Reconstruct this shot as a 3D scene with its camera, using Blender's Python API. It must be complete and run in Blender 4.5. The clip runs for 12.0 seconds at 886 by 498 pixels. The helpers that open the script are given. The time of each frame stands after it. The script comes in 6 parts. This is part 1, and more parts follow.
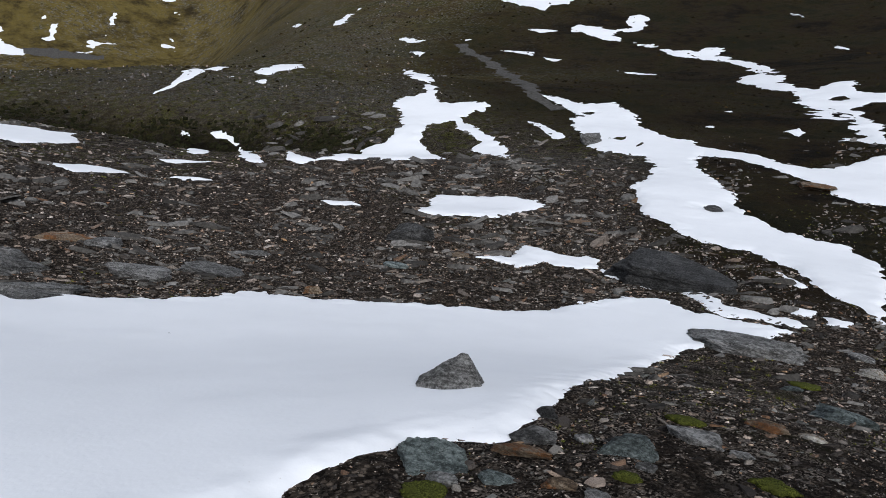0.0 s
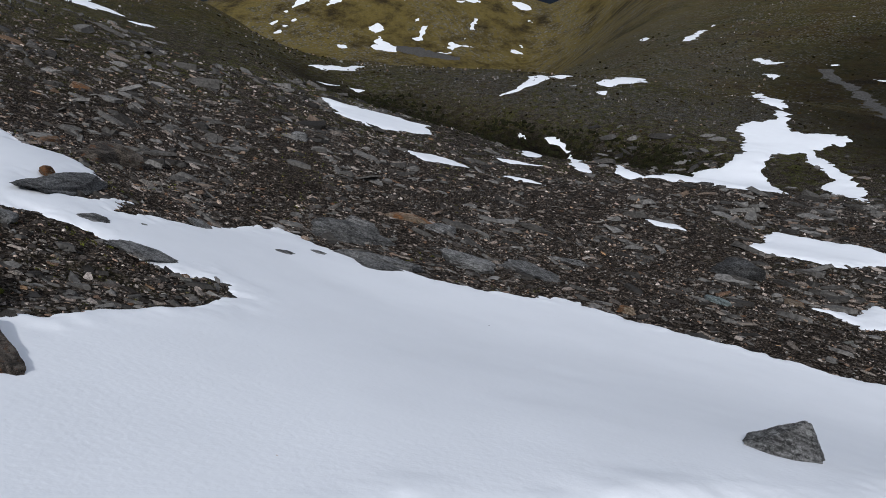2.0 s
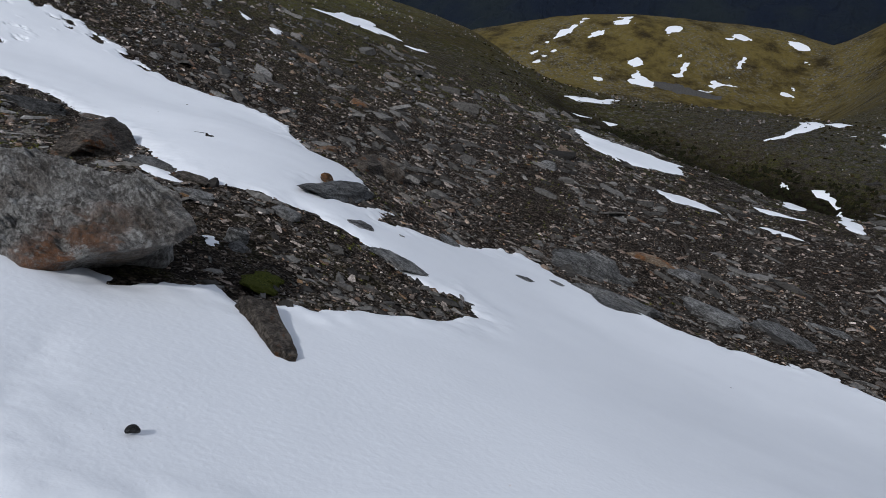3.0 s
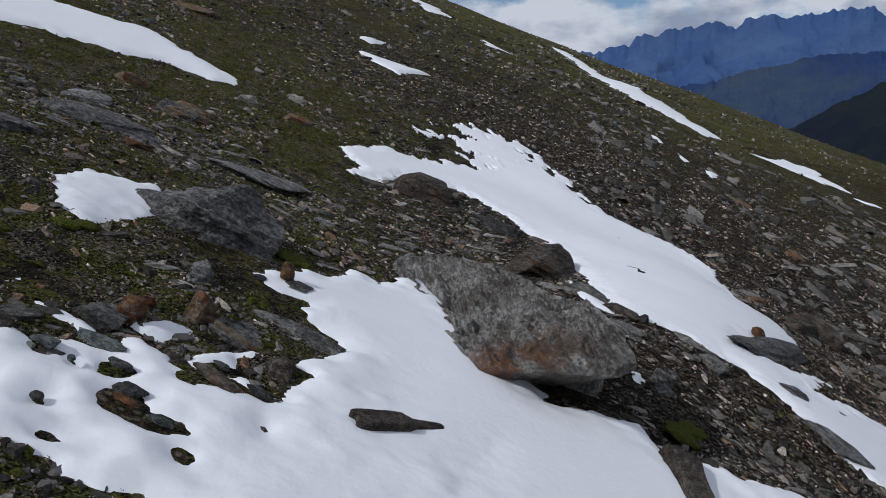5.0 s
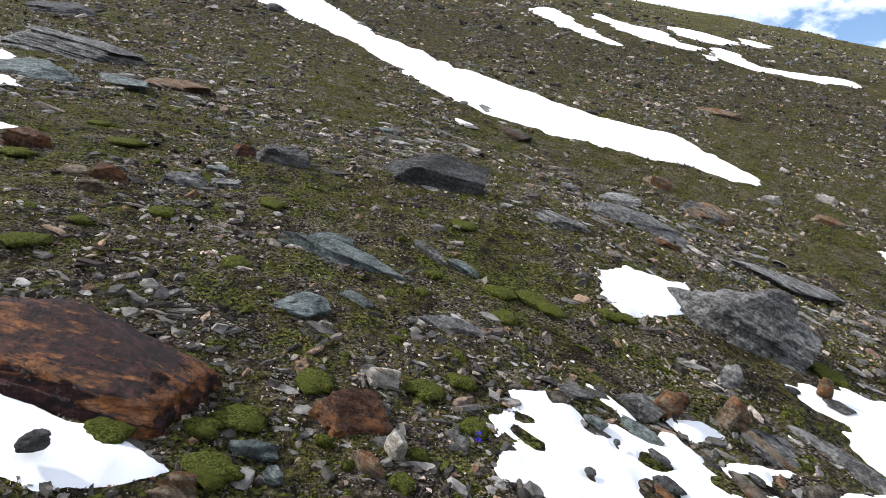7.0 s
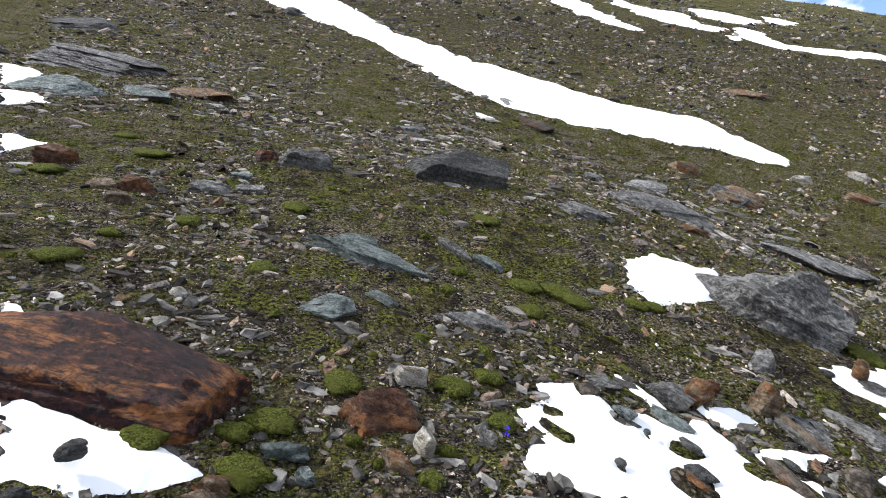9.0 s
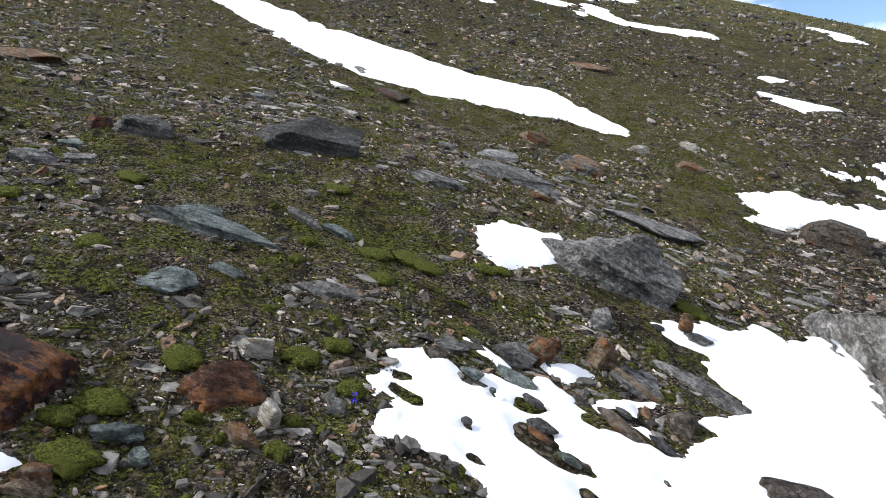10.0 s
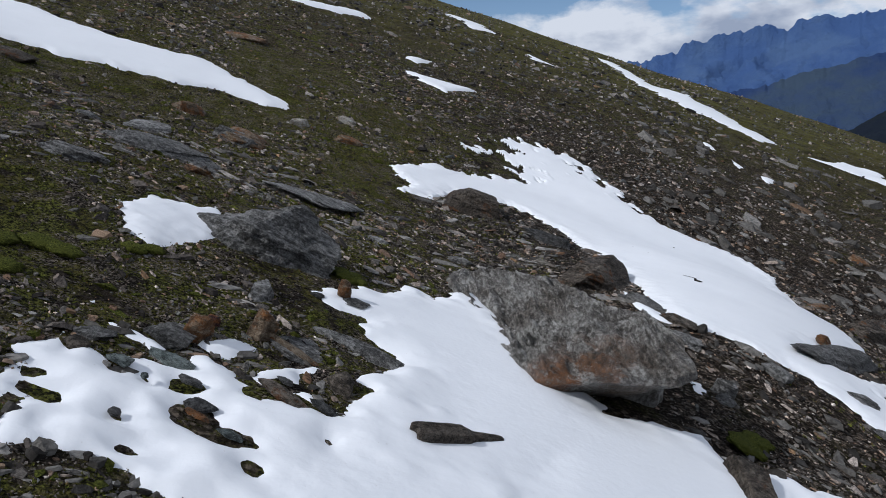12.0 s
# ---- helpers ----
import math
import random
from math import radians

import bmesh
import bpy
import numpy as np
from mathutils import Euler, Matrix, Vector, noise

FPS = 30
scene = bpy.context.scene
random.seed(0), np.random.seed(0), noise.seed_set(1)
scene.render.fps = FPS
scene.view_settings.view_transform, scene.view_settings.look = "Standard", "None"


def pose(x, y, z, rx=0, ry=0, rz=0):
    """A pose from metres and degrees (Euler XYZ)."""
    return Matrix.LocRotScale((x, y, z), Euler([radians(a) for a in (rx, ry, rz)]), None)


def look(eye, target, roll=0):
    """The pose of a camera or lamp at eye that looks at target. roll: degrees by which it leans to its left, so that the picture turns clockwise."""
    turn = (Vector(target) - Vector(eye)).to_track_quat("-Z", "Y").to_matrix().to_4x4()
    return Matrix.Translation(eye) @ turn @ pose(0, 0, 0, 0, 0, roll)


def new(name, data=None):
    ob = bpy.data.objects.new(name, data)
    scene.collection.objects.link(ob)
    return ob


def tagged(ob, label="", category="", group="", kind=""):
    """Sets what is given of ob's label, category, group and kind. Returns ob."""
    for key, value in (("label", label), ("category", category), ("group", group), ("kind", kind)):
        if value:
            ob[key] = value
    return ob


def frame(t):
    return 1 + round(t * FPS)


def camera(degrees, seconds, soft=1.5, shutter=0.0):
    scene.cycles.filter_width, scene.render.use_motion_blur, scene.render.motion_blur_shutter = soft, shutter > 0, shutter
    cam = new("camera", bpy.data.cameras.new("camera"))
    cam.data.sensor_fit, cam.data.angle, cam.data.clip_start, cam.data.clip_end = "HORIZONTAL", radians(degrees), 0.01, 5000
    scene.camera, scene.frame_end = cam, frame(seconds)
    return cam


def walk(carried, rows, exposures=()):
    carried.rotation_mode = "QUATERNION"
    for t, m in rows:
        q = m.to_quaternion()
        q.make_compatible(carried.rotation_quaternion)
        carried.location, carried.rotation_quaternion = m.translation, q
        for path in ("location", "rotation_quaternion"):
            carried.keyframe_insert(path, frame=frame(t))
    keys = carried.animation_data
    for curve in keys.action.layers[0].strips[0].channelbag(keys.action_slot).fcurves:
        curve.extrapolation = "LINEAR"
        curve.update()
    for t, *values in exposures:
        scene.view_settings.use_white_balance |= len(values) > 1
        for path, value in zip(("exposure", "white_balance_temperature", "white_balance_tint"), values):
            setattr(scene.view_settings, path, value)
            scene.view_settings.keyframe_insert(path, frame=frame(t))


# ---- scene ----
cam = camera(61.7, 12.0, soft=0.7)
walk(cam, [
    (0.0, pose(0.000, 0.000, 1.500, 66.00, -0.00, 0.00)),
    (0.5, pose(-0.095, -0.022, 1.532, 66.46, -0.22, 4.97)),
    (1.0, pose(-0.178, -0.043, 1.552, 67.07, 0.63, 8.10)),
    (1.5, pose(-0.209, 0.005, 1.530, 67.46, 0.71, 16.86)),
    (2.0, pose(-0.234, 0.037, 1.519, 66.90, 0.21, 25.39)),
    (2.5, pose(-0.311, 0.027, 1.519, 66.72, -0.01, 34.61)),
    (3.0, pose(-0.365, -0.013, 1.544, 69.14, -0.22, 44.59)),
    (3.2, pose(-0.385, -0.040, 1.555, 70.17, -0.20, 48.07)),
    (4.8, pose(-0.489, -0.203, 1.597, 77.61, -1.45, 71.87)),
    (5.0, pose(-0.485, -0.235, 1.601, 78.92, -1.41, 76.32)),
    (5.5, pose(-0.495, -0.298, 1.608, 81.51, -1.41, 88.17)),
    (6.0, pose(-0.490, -0.349, 1.625, 84.10, -0.93, 97.94)),
    (6.5, pose(-0.453, -0.393, 1.635, 86.54, -0.70, 106.82)),
    (7.0, pose(-0.420, -0.414, 1.623, 85.72, -0.84, 113.91)),
    (7.2, pose(-0.411, -0.402, 1.622, 85.46, -0.20, 116.23)),
    (8.8, pose(-0.412, -0.387, 1.636, 85.07, 1.19, 116.41)),
    (9.0, pose(-0.417, -0.383, 1.633, 85.36, 1.77, 115.88)),
    (9.5, pose(-0.436, -0.364, 1.625, 84.93, 2.02, 112.26)),
    (10.0, pose(-0.448, -0.328, 1.613, 82.78, 1.87, 105.16)),
    (10.5, pose(-0.448, -0.313, 1.604, 81.48, 1.27, 98.16)),
    (11.0, pose(-0.448, -0.273, 1.604, 80.39, 0.44, 87.70)),
    (11.5, pose(-0.450, -0.266, 1.601, 79.95, 0.37, 81.94)),
    (12.0, pose(-0.444, -0.264, 1.598, 80.15, 0.90, 79.86)),
], exposures=[(0, -0.04, 5950, 10), (1, -0.12, 5930, 10), (2, -0.2, 5880, 10), (3.2, -0.38, 5800, 10), (4.8, -0.34, 5870, 10), (5.5, -0.18, 5900, 10), (6, 0.3, 6050, 10), (6.5, 0.86, 6150, 10), (7.2, 1.18, 6150, 10), (9, 1.3, 6150, 10), (9.5, 1.26, 6150, 10), (10, 1.06, 6120, 10), (10.5, 0.74, 6050, 10), (11, 0.22, 5930, 10), (11.5, 0.02, 5850, 10), (12, -0.07, 5850, 10)])

# ---------------------------------------------------------------- sky and sun
SUN_TURN, SUN_HEIGHT = 165.0, 42.0      # degrees from +y towards +x, and above the horizon

world = bpy.data.worlds.new("mountain_sky")
scene.world = world
world.use_nodes = True
wn, wl = world.node_tree.nodes, world.node_tree.links
wn.clear()
w_out, w_back, w_sky = wn.new("ShaderNodeOutputWorld"), wn.new("ShaderNodeBackground"), wn.new("ShaderNodeTexSky")
w_sky.sky_type, w_sky.sun_disc = "NISHITA", False
w_sky.sun_elevation, w_sky.sun_rotation = radians(SUN_HEIGHT), radians(SUN_TURN)
w_sky.altitude, w_sky.air_density, w_sky.dust_density = 2300, 1.0, 0.2
w_back.inputs["Strength"].default_value = 0.08
w_geo, w_map = wn.new("ShaderNodeTexCoord"), wn.new("ShaderNodeMapping")
w_map.inputs["Scale"].default_value = (1, 1, 2.1)
wl.new(w_geo.outputs["Generated"], w_map.inputs[0])
w_noise = wn.new("ShaderNodeTexNoise")
w_noise.inputs["Scale"].default_value, w_noise.inputs["Detail"].default_value = 4.2, 12
w_noise.inputs["Roughness"].default_value, w_noise.inputs["Distortion"].default_value = 0.56, 0.1
wl.new(w_map.outputs[0], w_noise.inputs["Vector"])
w_soft = wn.new("ShaderNodeTexNoise")           # light and shade within the cloud
w_soft.inputs["Scale"].default_value, w_soft.inputs["Detail"].default_value = 9.0, 8
wl.new(w_map.outputs[0], w_soft.inputs["Vector"])
w_ramp = wn.new("ShaderNodeValToRGB")
w_ramp.color_ramp.elements[0].position, w_ramp.color_ramp.elements[1].position = 0.40, 0.47


def sky_spot(way, inner, outer, amount):
    """amount within inner degrees of a direction of the sky, fading to nothing at outer degrees."""
    dot, norm = wn.new("ShaderNodeVectorMath"), wn.new("ShaderNodeVectorMath")
    norm.operation, dot.operation = "NORMALIZE", "DOT_PRODUCT"
    dot.inputs[1].default_value = Vector(way).normalized()
    wl.new(w_geo.outputs["Generated"], norm.inputs[0])
    wl.new(norm.outputs[0], dot.inputs[0])
    fade = wn.new("ShaderNodeMapRange")
    fade.interpolation_type = "SMOOTHSTEP"
    for k, v in ((1, math.cos(radians(outer))), (2, math.cos(radians(inner))), (3, 0.0), (4, amount)):
        fade.inputs[k].default_value = v
    wl.new(dot.outputs["Value"], fade.inputs[0])
    return fade.outputs[0]


w_cover = w_noise.outputs["Fac"]        # blue gaps over the crest with a heaped cloud between them
for spot in (sky_spot((-0.977, 0.068, 0.204), 4, 13, -0.16), sky_spot((-0.975, 0.072, 0.210), 2, 8, 0.15)):
    w_add = wn.new("ShaderNodeMath")
    wl.new(w_cover, w_add.inputs[0])
    wl.new(spot, w_add.inputs[1])
    w_cover = w_add.outputs[0]
wl.new(w_cover, w_ramp.inputs[0])
w_shade = wn.new("ShaderNodeValToRGB")          # thicker cloud is greyer below
w_shade.color_ramp.elements[0].position, w_shade.color_ramp.elements[1].position = 0.47, 0.64
w_shade.color_ramp.elements[0].color, w_shade.color_ramp.elements[1].color = (9.0, 9.1, 9.4, 1), (4.2, 4.7, 5.8, 1)
wl.new(w_soft.outputs["Fac"], w_shade.inputs[0])
w_mix = wn.new("ShaderNodeMix")
w_mix.data_type = "RGBA"
wl.new(w_ramp.outputs[0], w_mix.inputs[0])
wl.new(w_sky.outputs[0], w_mix.inputs[6])
wl.new(w_shade.outputs[0], w_mix.inputs[7])
wl.new(w_mix.outputs[2], w_back.inputs[0])
wl.new(w_back.outputs[0], w_out.inputs[0])

sun = new("sun", bpy.data.lights.new("sun", "SUN"))
sun.data.energy, sun.data.angle, sun.data.color = 3.0, radians(3), (1.0, 0.95, 0.88)
turn, height = radians(SUN_TURN), radians(SUN_HEIGHT)
sun.matrix_world = look((60 * math.sin(turn) * math.cos(height), 60 * math.cos(turn) * math.cos(height), 60 * math.sin(height)), (0, 0, 0))


# ---------------------------------------------------------------- materials
class Nodes:
    """A small shorthand for node materials."""
    def __init__(self, name, roughness=0.9):
        self.mat = bpy.data.materials.new(name)
        self.mat.use_nodes = True
        self.nodes, self.links = self.mat.node_tree.nodes, self.mat.node_tree.links
        self.bsdf = self.nodes["Principled BSDF"]
        self.bsdf.inputs["Roughness"].default_value = roughness
        self.bsdf.inputs["Specular IOR Level"].default_value = 0.06
        self.where = self.nodes.new("ShaderNodeTexCoord").outputs["Object"]

    def noise(self, scale, detail=6, rough=0.6, where=None, stretch=None):
        node = self.nodes.new("ShaderNodeTexNoise")
        node.inputs["Scale"].default_value, node.inputs["Detail"].default_value = scale, detail
        node.inputs["Roughness"].default_value = rough
        source = where or self.where
        if stretch:
            m = self.nodes.new("ShaderNodeMapping")
            m.inputs["Scale"].default_value = stretch
            self.links.new(source, m.inputs[0])
            source = m.outputs[0]
        self.links.new(source, node.inputs["Vector"])
        return node.outputs["Fac"]

    def cells(self, scale, feature="F1", out="Distance"):
        node = self.nodes.new("ShaderNodeTexVoronoi")
        node.feature = feature
        node.inputs["Scale"].default_value = scale
        self.links.new(self.where, node.inputs["Vector"])
        return node.outputs[out]

    def ramp(self, value, *stops):
        node = self.nodes.new("ShaderNodeValToRGB")
        els = node.color_ramp.elements
        while len(els) < len(stops):
            els.new(0.5)
        for el, (pos, col) in zip(els, stops):
            el.position = pos
            el.color = (*col, 1) if hasattr(col, "__len__") else (col, col, col, 1)
        self.links.new(value, node.inputs[0])
        return node.outputs[0]

    def mix(self, fac, a, b, mode="MIX"):
        node = self.nodes.new("ShaderNodeMix")
        node.data_type, node.blend_type = "RGBA", mode
        for socket, v in ((0, fac), (6, a), (7, b)):
            if hasattr(v, "links"):
                self.links.new(v, node.inputs[socket])
            else:
                node.inputs[socket].default_value = (*v, 1) if hasattr(v, "__len__") else v
        return node.outputs[2]

    def math(self, op, a, b=0.0):
        node = self.nodes.new("ShaderNodeMath")
        node.operation = op
        for k, v in ((0, a), (1, b)):
            if hasattr(v, "links"):
                self.links.new(v, node.inputs[k])
            else:
                node.inputs[k].default_value = v
        return node.outputs[0]

    def attribute(self, name):
        node = self.nodes.new("ShaderNodeAttribute")
        node.attribute_name = name
        return node.outputs["Fac"]

    def island(self):
        return self.nodes.new("ShaderNodeNewGeometry").outputs["Random Per Island"]

    def bump(self, height, strength, distance):
        node = self.nodes.new("ShaderNodeBump")
        node.inputs["Strength"].default_value, node.inputs["Distance"].default_value = strength, distance
        self.links.new(height, node.inputs["Height"])
        old = self.bsdf.inputs["Normal"].links
        if old:
            self.links.new(old[0].from_socket, node.inputs["Normal"])
        self.links.new(node.outputs[0], self.bsdf.inputs["Normal"])

    def colour(self, socket):
        self.links.new(socket, self.bsdf.inputs["Base Color"])
        return self.mat


def ground_material():
    n = Nodes("alpine_ground", 0.95)
    turf, scree, far = n.attribute("turf"), n.attribute("scree"), n.attribute("far")
    # darkest soil stop also holds the shade of tiny gaps
    soil = n.ramp(n.noise(15.6800, 8.8200, 0.8190), (0.4, (0.005, 0.0038, 0.003)), (0.52, (0.018, 0.0136, 0.0108)), (0.66, (0.056, 0.043, 0.034)))
    pebble = n.math("ADD", n.math("MULTIPLY", n.cells(34, "F1", "Color"), 0.6), n.math("MULTIPLY", n.cells(13, "F1", "Color"), 0.4))
    grit = n.ramp(pebble, (0.3, (0.0095, 0.0069, 0.0050)), (0.48, (0.0594, 0.0451, 0.0336)), (0.62, (0.1543, 0.1205, 0.0924)), (0.74, (0.3087, 0.2450, 0.1890)))
    # crevice shade painted between pebbles, darker away from each cell's centre
    grit = n.mix(n.ramp(n.cells(34), (0.35, 0.0), (0.75, 0.9)), grit, (0.0119, 0.0088, 0.0059))
    # lowest grass stop: soil showing through and gap shade in one colour
    grass = n.ramp(n.noise(24.6400, 8.8200, 0.8400), (0.445, (0.007, 0.006, 0.003)), (0.49, (0.064, 0.060, 0.0145)), (0.555, (0.150, 0.136, 0.031)), (0.66, (0.165, 0.123, 0.055)))
    rust = n.ramp(n.noise(0.16, 8, 0.66), (0.38, (0.070, 0.040, 0.016)), (0.5, (0.080, 0.062, 0.020)), (0.62, (0.050, 0.046, 0.013)))
    heather = n.ramp(n.noise(1.1, 9, 0.78), (0.40, (0.016, 0.013, 0.006)), (0.5, (0.068, 0.058, 0.018)), (0.6, (0.120, 0.102, 0.029)))
    meadow = n.mix(0.55, rust, heather)
    dots = n.math("MULTIPLY", n.ramp(n.cells(3.0, "F1", "Color"), (0.42, 0.0), (0.47, 1.0)), n.ramp(n.cells(3.0), (0.30, 1.0), (0.5, 0.0)))
    fields = n.ramp(n.noise(0.09, 8, 0.72), (0.43, 0.08), (0.52, 0.95))
    meadow = n.mix(n.math("MULTIPLY", dots, fields), meadow, n.ramp(n.noise(7, 3), (0.4, (0.10, 0.093, 0.082)), (0.6, (0.26, 0.246, 0.225))))
    broken = n.ramp(n.math("ADD", n.noise(4.5, 9, 0.75), n.math("MULTIPLY", n.math("SUBTRACT", turf, 0.5), 0.55)), (0.56, 0.0), (0.62, 1.0))
    stony = n.ramp(n.math("ADD", n.noise(3.4, 8, 0.75), n.math("MULTIPLY", n.math("SUBTRACT", scree, 0.5), 0.5)), (0.49, 0.0), (0.59, 1.0))
    base = n.mix(broken, soil, grass)
    fine = n.ramp(n.cells(85, "F1", "Color"), (0.50, 0.0), (0.56, 1.0))
    chips = n.ramp(n.noise(66.1440, 3.9200, 0.5406), (0.35, (0.0661, 0.0549, 0.0451)), (0.52, (0.2095, 0.1764, 0.1460)), (0.66, (0.4189, 0.3577, 0.3019)))
    sprinkle = n.ramp(n.noise(2.6, 8, 0.72), (0.44, 0.10), (0.56, 1.0))
    base = n.mix(n.math("MULTIPLY", fine, sprinkle), base, chips)
    base = n.mix(n.math("MULTIPLY", stony, 0.85), base, grit)
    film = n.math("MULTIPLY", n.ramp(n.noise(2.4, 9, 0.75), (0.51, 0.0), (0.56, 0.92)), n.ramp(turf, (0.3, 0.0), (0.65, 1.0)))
    # film's dark stop: soil between moss, with the gaps' shade painted in
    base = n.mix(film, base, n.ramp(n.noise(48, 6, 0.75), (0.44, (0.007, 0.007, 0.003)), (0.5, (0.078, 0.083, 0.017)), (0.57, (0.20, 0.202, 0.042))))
    base = n.mix(far, base, meadow)
    alp = n.ramp(n.noise(0.06, 12, 0.74), (0.38, (0.030, 0.022, 0.009)), (0.47, (0.088, 0.066, 0.020)), (0.56, (0.142, 0.108, 0.031)), (0.66, (0.056, 0.048, 0.018)))
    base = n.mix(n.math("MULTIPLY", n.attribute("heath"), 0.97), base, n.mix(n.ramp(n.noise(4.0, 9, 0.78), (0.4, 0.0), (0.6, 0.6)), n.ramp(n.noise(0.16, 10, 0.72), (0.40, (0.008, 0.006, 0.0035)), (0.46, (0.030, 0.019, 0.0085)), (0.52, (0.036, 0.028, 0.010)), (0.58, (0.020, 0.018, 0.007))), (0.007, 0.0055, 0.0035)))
    rubble = n.math("MULTIPLY", n.attribute("rubble"), n.ramp(n.noise(3.0, 9, 0.8), (0.47, 0.0), (0.53, 1.0)))
    base = n.mix(rubble, base, n.ramp(n.noise(11, 6, 0.8), (0.4, (0.022, 0.020, 0.017)), (0.5, (0.075, 0.070, 0.062)), (0.6, (0.23, 0.22, 0.20))))
    # near-black bank: peaty soil colour with the bank's shade mixed in
    base = n.mix(n.attribute("peat_shade"), base, n.ramp(n.noise(3.0, 9, 0.75), (0.38, (0.003, 0.0026, 0.0015)), (0.62, (0.018, 0.014, 0.007))))
    slope = n.ramp(n.noise(0.7, 9, 0.75), (0.38, (0.026, 0.020, 0.008)), (0.47, (0.100, 0.094, 0.022)), (0.6, (0.18, 0.170, 0.038)))
    slope = n.mix(n.ramp(n.noise(2.8, 9, 0.78), (0.5, 0.0), (0.57, 0.9)), slope, n.ramp(n.noise(9, 4), (0.42, (0.03, 0.026, 0.02)), (0.58, (0.17, 0.158, 0.14))))
    base = n.mix(n.attribute("crest"), base, slope)
    base = n.mix(n.attribute("alp"), base, n.mix(n.math("MULTIPLY", n.ramp(n.noise(0.03, 6, 0.6), (0.45, 0.1), (0.55, 1.0)), n.ramp(n.noise(0.5, 9, 0.8), (0.50, 0.0), (0.56, 0.8))), alp, n.ramp(n.noise(0.9, 4), (0.4, (0.03, 0.027, 0.02)), (0.6, (0.19, 0.18, 0.165)))))
    n.bump(n.noise(26, 10, 0.8), 1.0, 0.07)
    n.bump(n.cells(60), 0.7, 0.02)
    n.bump(n.noise(1.6, 9, 0.7), 0.5, 0.5)
    n.bump(n.noise(0.05, 12, 0.72), 0.6, 4.0)
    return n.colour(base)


def snow_material():
    n = Nodes("old_snow", 0.62)
    dirt = n.ramp(n.noise(0.9, 8, 0.62), (0.42, (0.78, 0.79, 0.81)), (0.72, (0.745, 0.755, 0.775)))
    specks = n.ramp(n.noise(55, 3, 0.5), (0.70, 0.0), (0.78, 0.35))
    n.bump(n.noise(1.3, 4, 0.45), 0.2, 0.05)
    n.bump(n.noise(26, 5, 0.55), 0.18, 0.012)
    n.bsdf.inputs["Subsurface Weight"].default_value = 0.0
    return n.colour(n.mix(specks, dirt, (0.42, 0.38, 0.33)))


def rock_material(name, dark, mid, light, stain=None, stain_at=0.62, gloss=0.2, around=None, foliate=(1.0, 1.0, 7.0), lean=(0.2, -0.15, 0.3), rough=0.7, grain=1.0, streaks=(1, 1.6, 2.2)):
    """Layered schist: mottled cleavage faces, thin foliation on the broken sides, lichen specks, rust stains, cracks. Each stone has its own tone."""
    n = Nodes(name, rough)
    n.bsdf.inputs["Specular IOR Level"].default_value = gloss
    own = n.nodes.new("ShaderNodeObjectInfo").outputs["Random"]
    put = n.nodes.new("ShaderNodeVectorMath")
    put.operation = "MULTIPLY_ADD"
    put.inputs[1].default_value = (1, 1, 1)
    n.links.new(n.where, put.inputs[0])
    n.links.new(n.math("MULTIPLY", own, 37.0), put.inputs[2])
    laid = n.nodes.new("ShaderNodeMapping")
    laid.inputs["Rotation"].default_value = lean
    n.links.new(put.outputs[0], laid.inputs[0])
    turned = laid.outputs[0]
    cloud = n.noise(3.2, 5, 0.6, turned)
    mottle = n.noise(34 * grain, 9, 0.8, turned)
    leaf = n.noise(6.5 * grain, 10, 0.7, turned, stretch=foliate)
    value = n.math("ADD", n.math("ADD", n.math("MULTIPLY", mottle, 0.50), n.math("MULTIPLY", leaf, 0.32)), n.math("MULTIPLY", cloud, 0.18))
    col = n.ramp(value, (0.445, dark), (0.50, mid), (0.555, light))
    if stain:
        patch = n.ramp(n.noise(2.6, 9, 0.75, turned if not around else None, stretch=streaks), (stain_at - 0.05, 0.0), (stain_at, 1.0))
        if around:
            spot = n.nodes.new("ShaderNodeVectorMath")
            spot.operation, spot.inputs[1].default_value = "DISTANCE", around[:3]
            n.links.new(n.where, spot.inputs[0])
            patch = n.math("MULTIPLY", patch, n.ramp(n.math("DIVIDE", spot.outputs["Value"], around[3]), (0.35, 1.0), (1.0, 0.0)))
        col = n.mix(n.math("MULTIPLY", patch, n.ramp(mottle, (0.36, 0.25), (0.5, 1.0))), col, n.mix(n.ramp(n.noise(21, 6, 0.7), (0.38, 0.0), (0.62, 1.0)), tuple(0.38 * c for c in stain), stain))
    if around:
        ends = n.ramp(n.noise(1.1, 7, 0.7), (0.53, 0.0), (0.60, 0.5))
        col = n.mix(ends, col, n.ramp(mottle, (0.44, tuple(0.8 * c for c in dark)), (0.56, (0.20, 0.145, 0.095))))
    lichen = n.ramp(n.noise(60, 5, 0.7, turned), (0.60, 0.0), (0.64, 0.35))
    col = n.mix(lichen, col, tuple(min(1, 1.35 * c + 0.03) for c in light))
    crack = n.ramp(n.noise(2.6, 9, 0.66, turned, stretch=(1, 1, 0.5 * foliate[2])), (0.492, 1.0), (0.5, 0.0), (0.508, 1.0))
    thin = n.ramp(n.noise(8.0, 9, 0.7, turned, stretch=foliate), (0.486, 1.0), (0.5, 0.25), (0.514, 1.0))
    crack = n.math("MULTIPLY", crack, thin)
    # dark joints; the foliation's micro shadows are painted into these lines too
    col = n.mix(n.math("MULTIPLY", n.math("SUBTRACT", 1.0, crack), 0.85), col, tuple(0.3 * c for c in dark))
    col = n.mix(1.0, col, n.ramp(own, (0.0, 0.72), (1.0, 1.22)), "MULTIPLY")
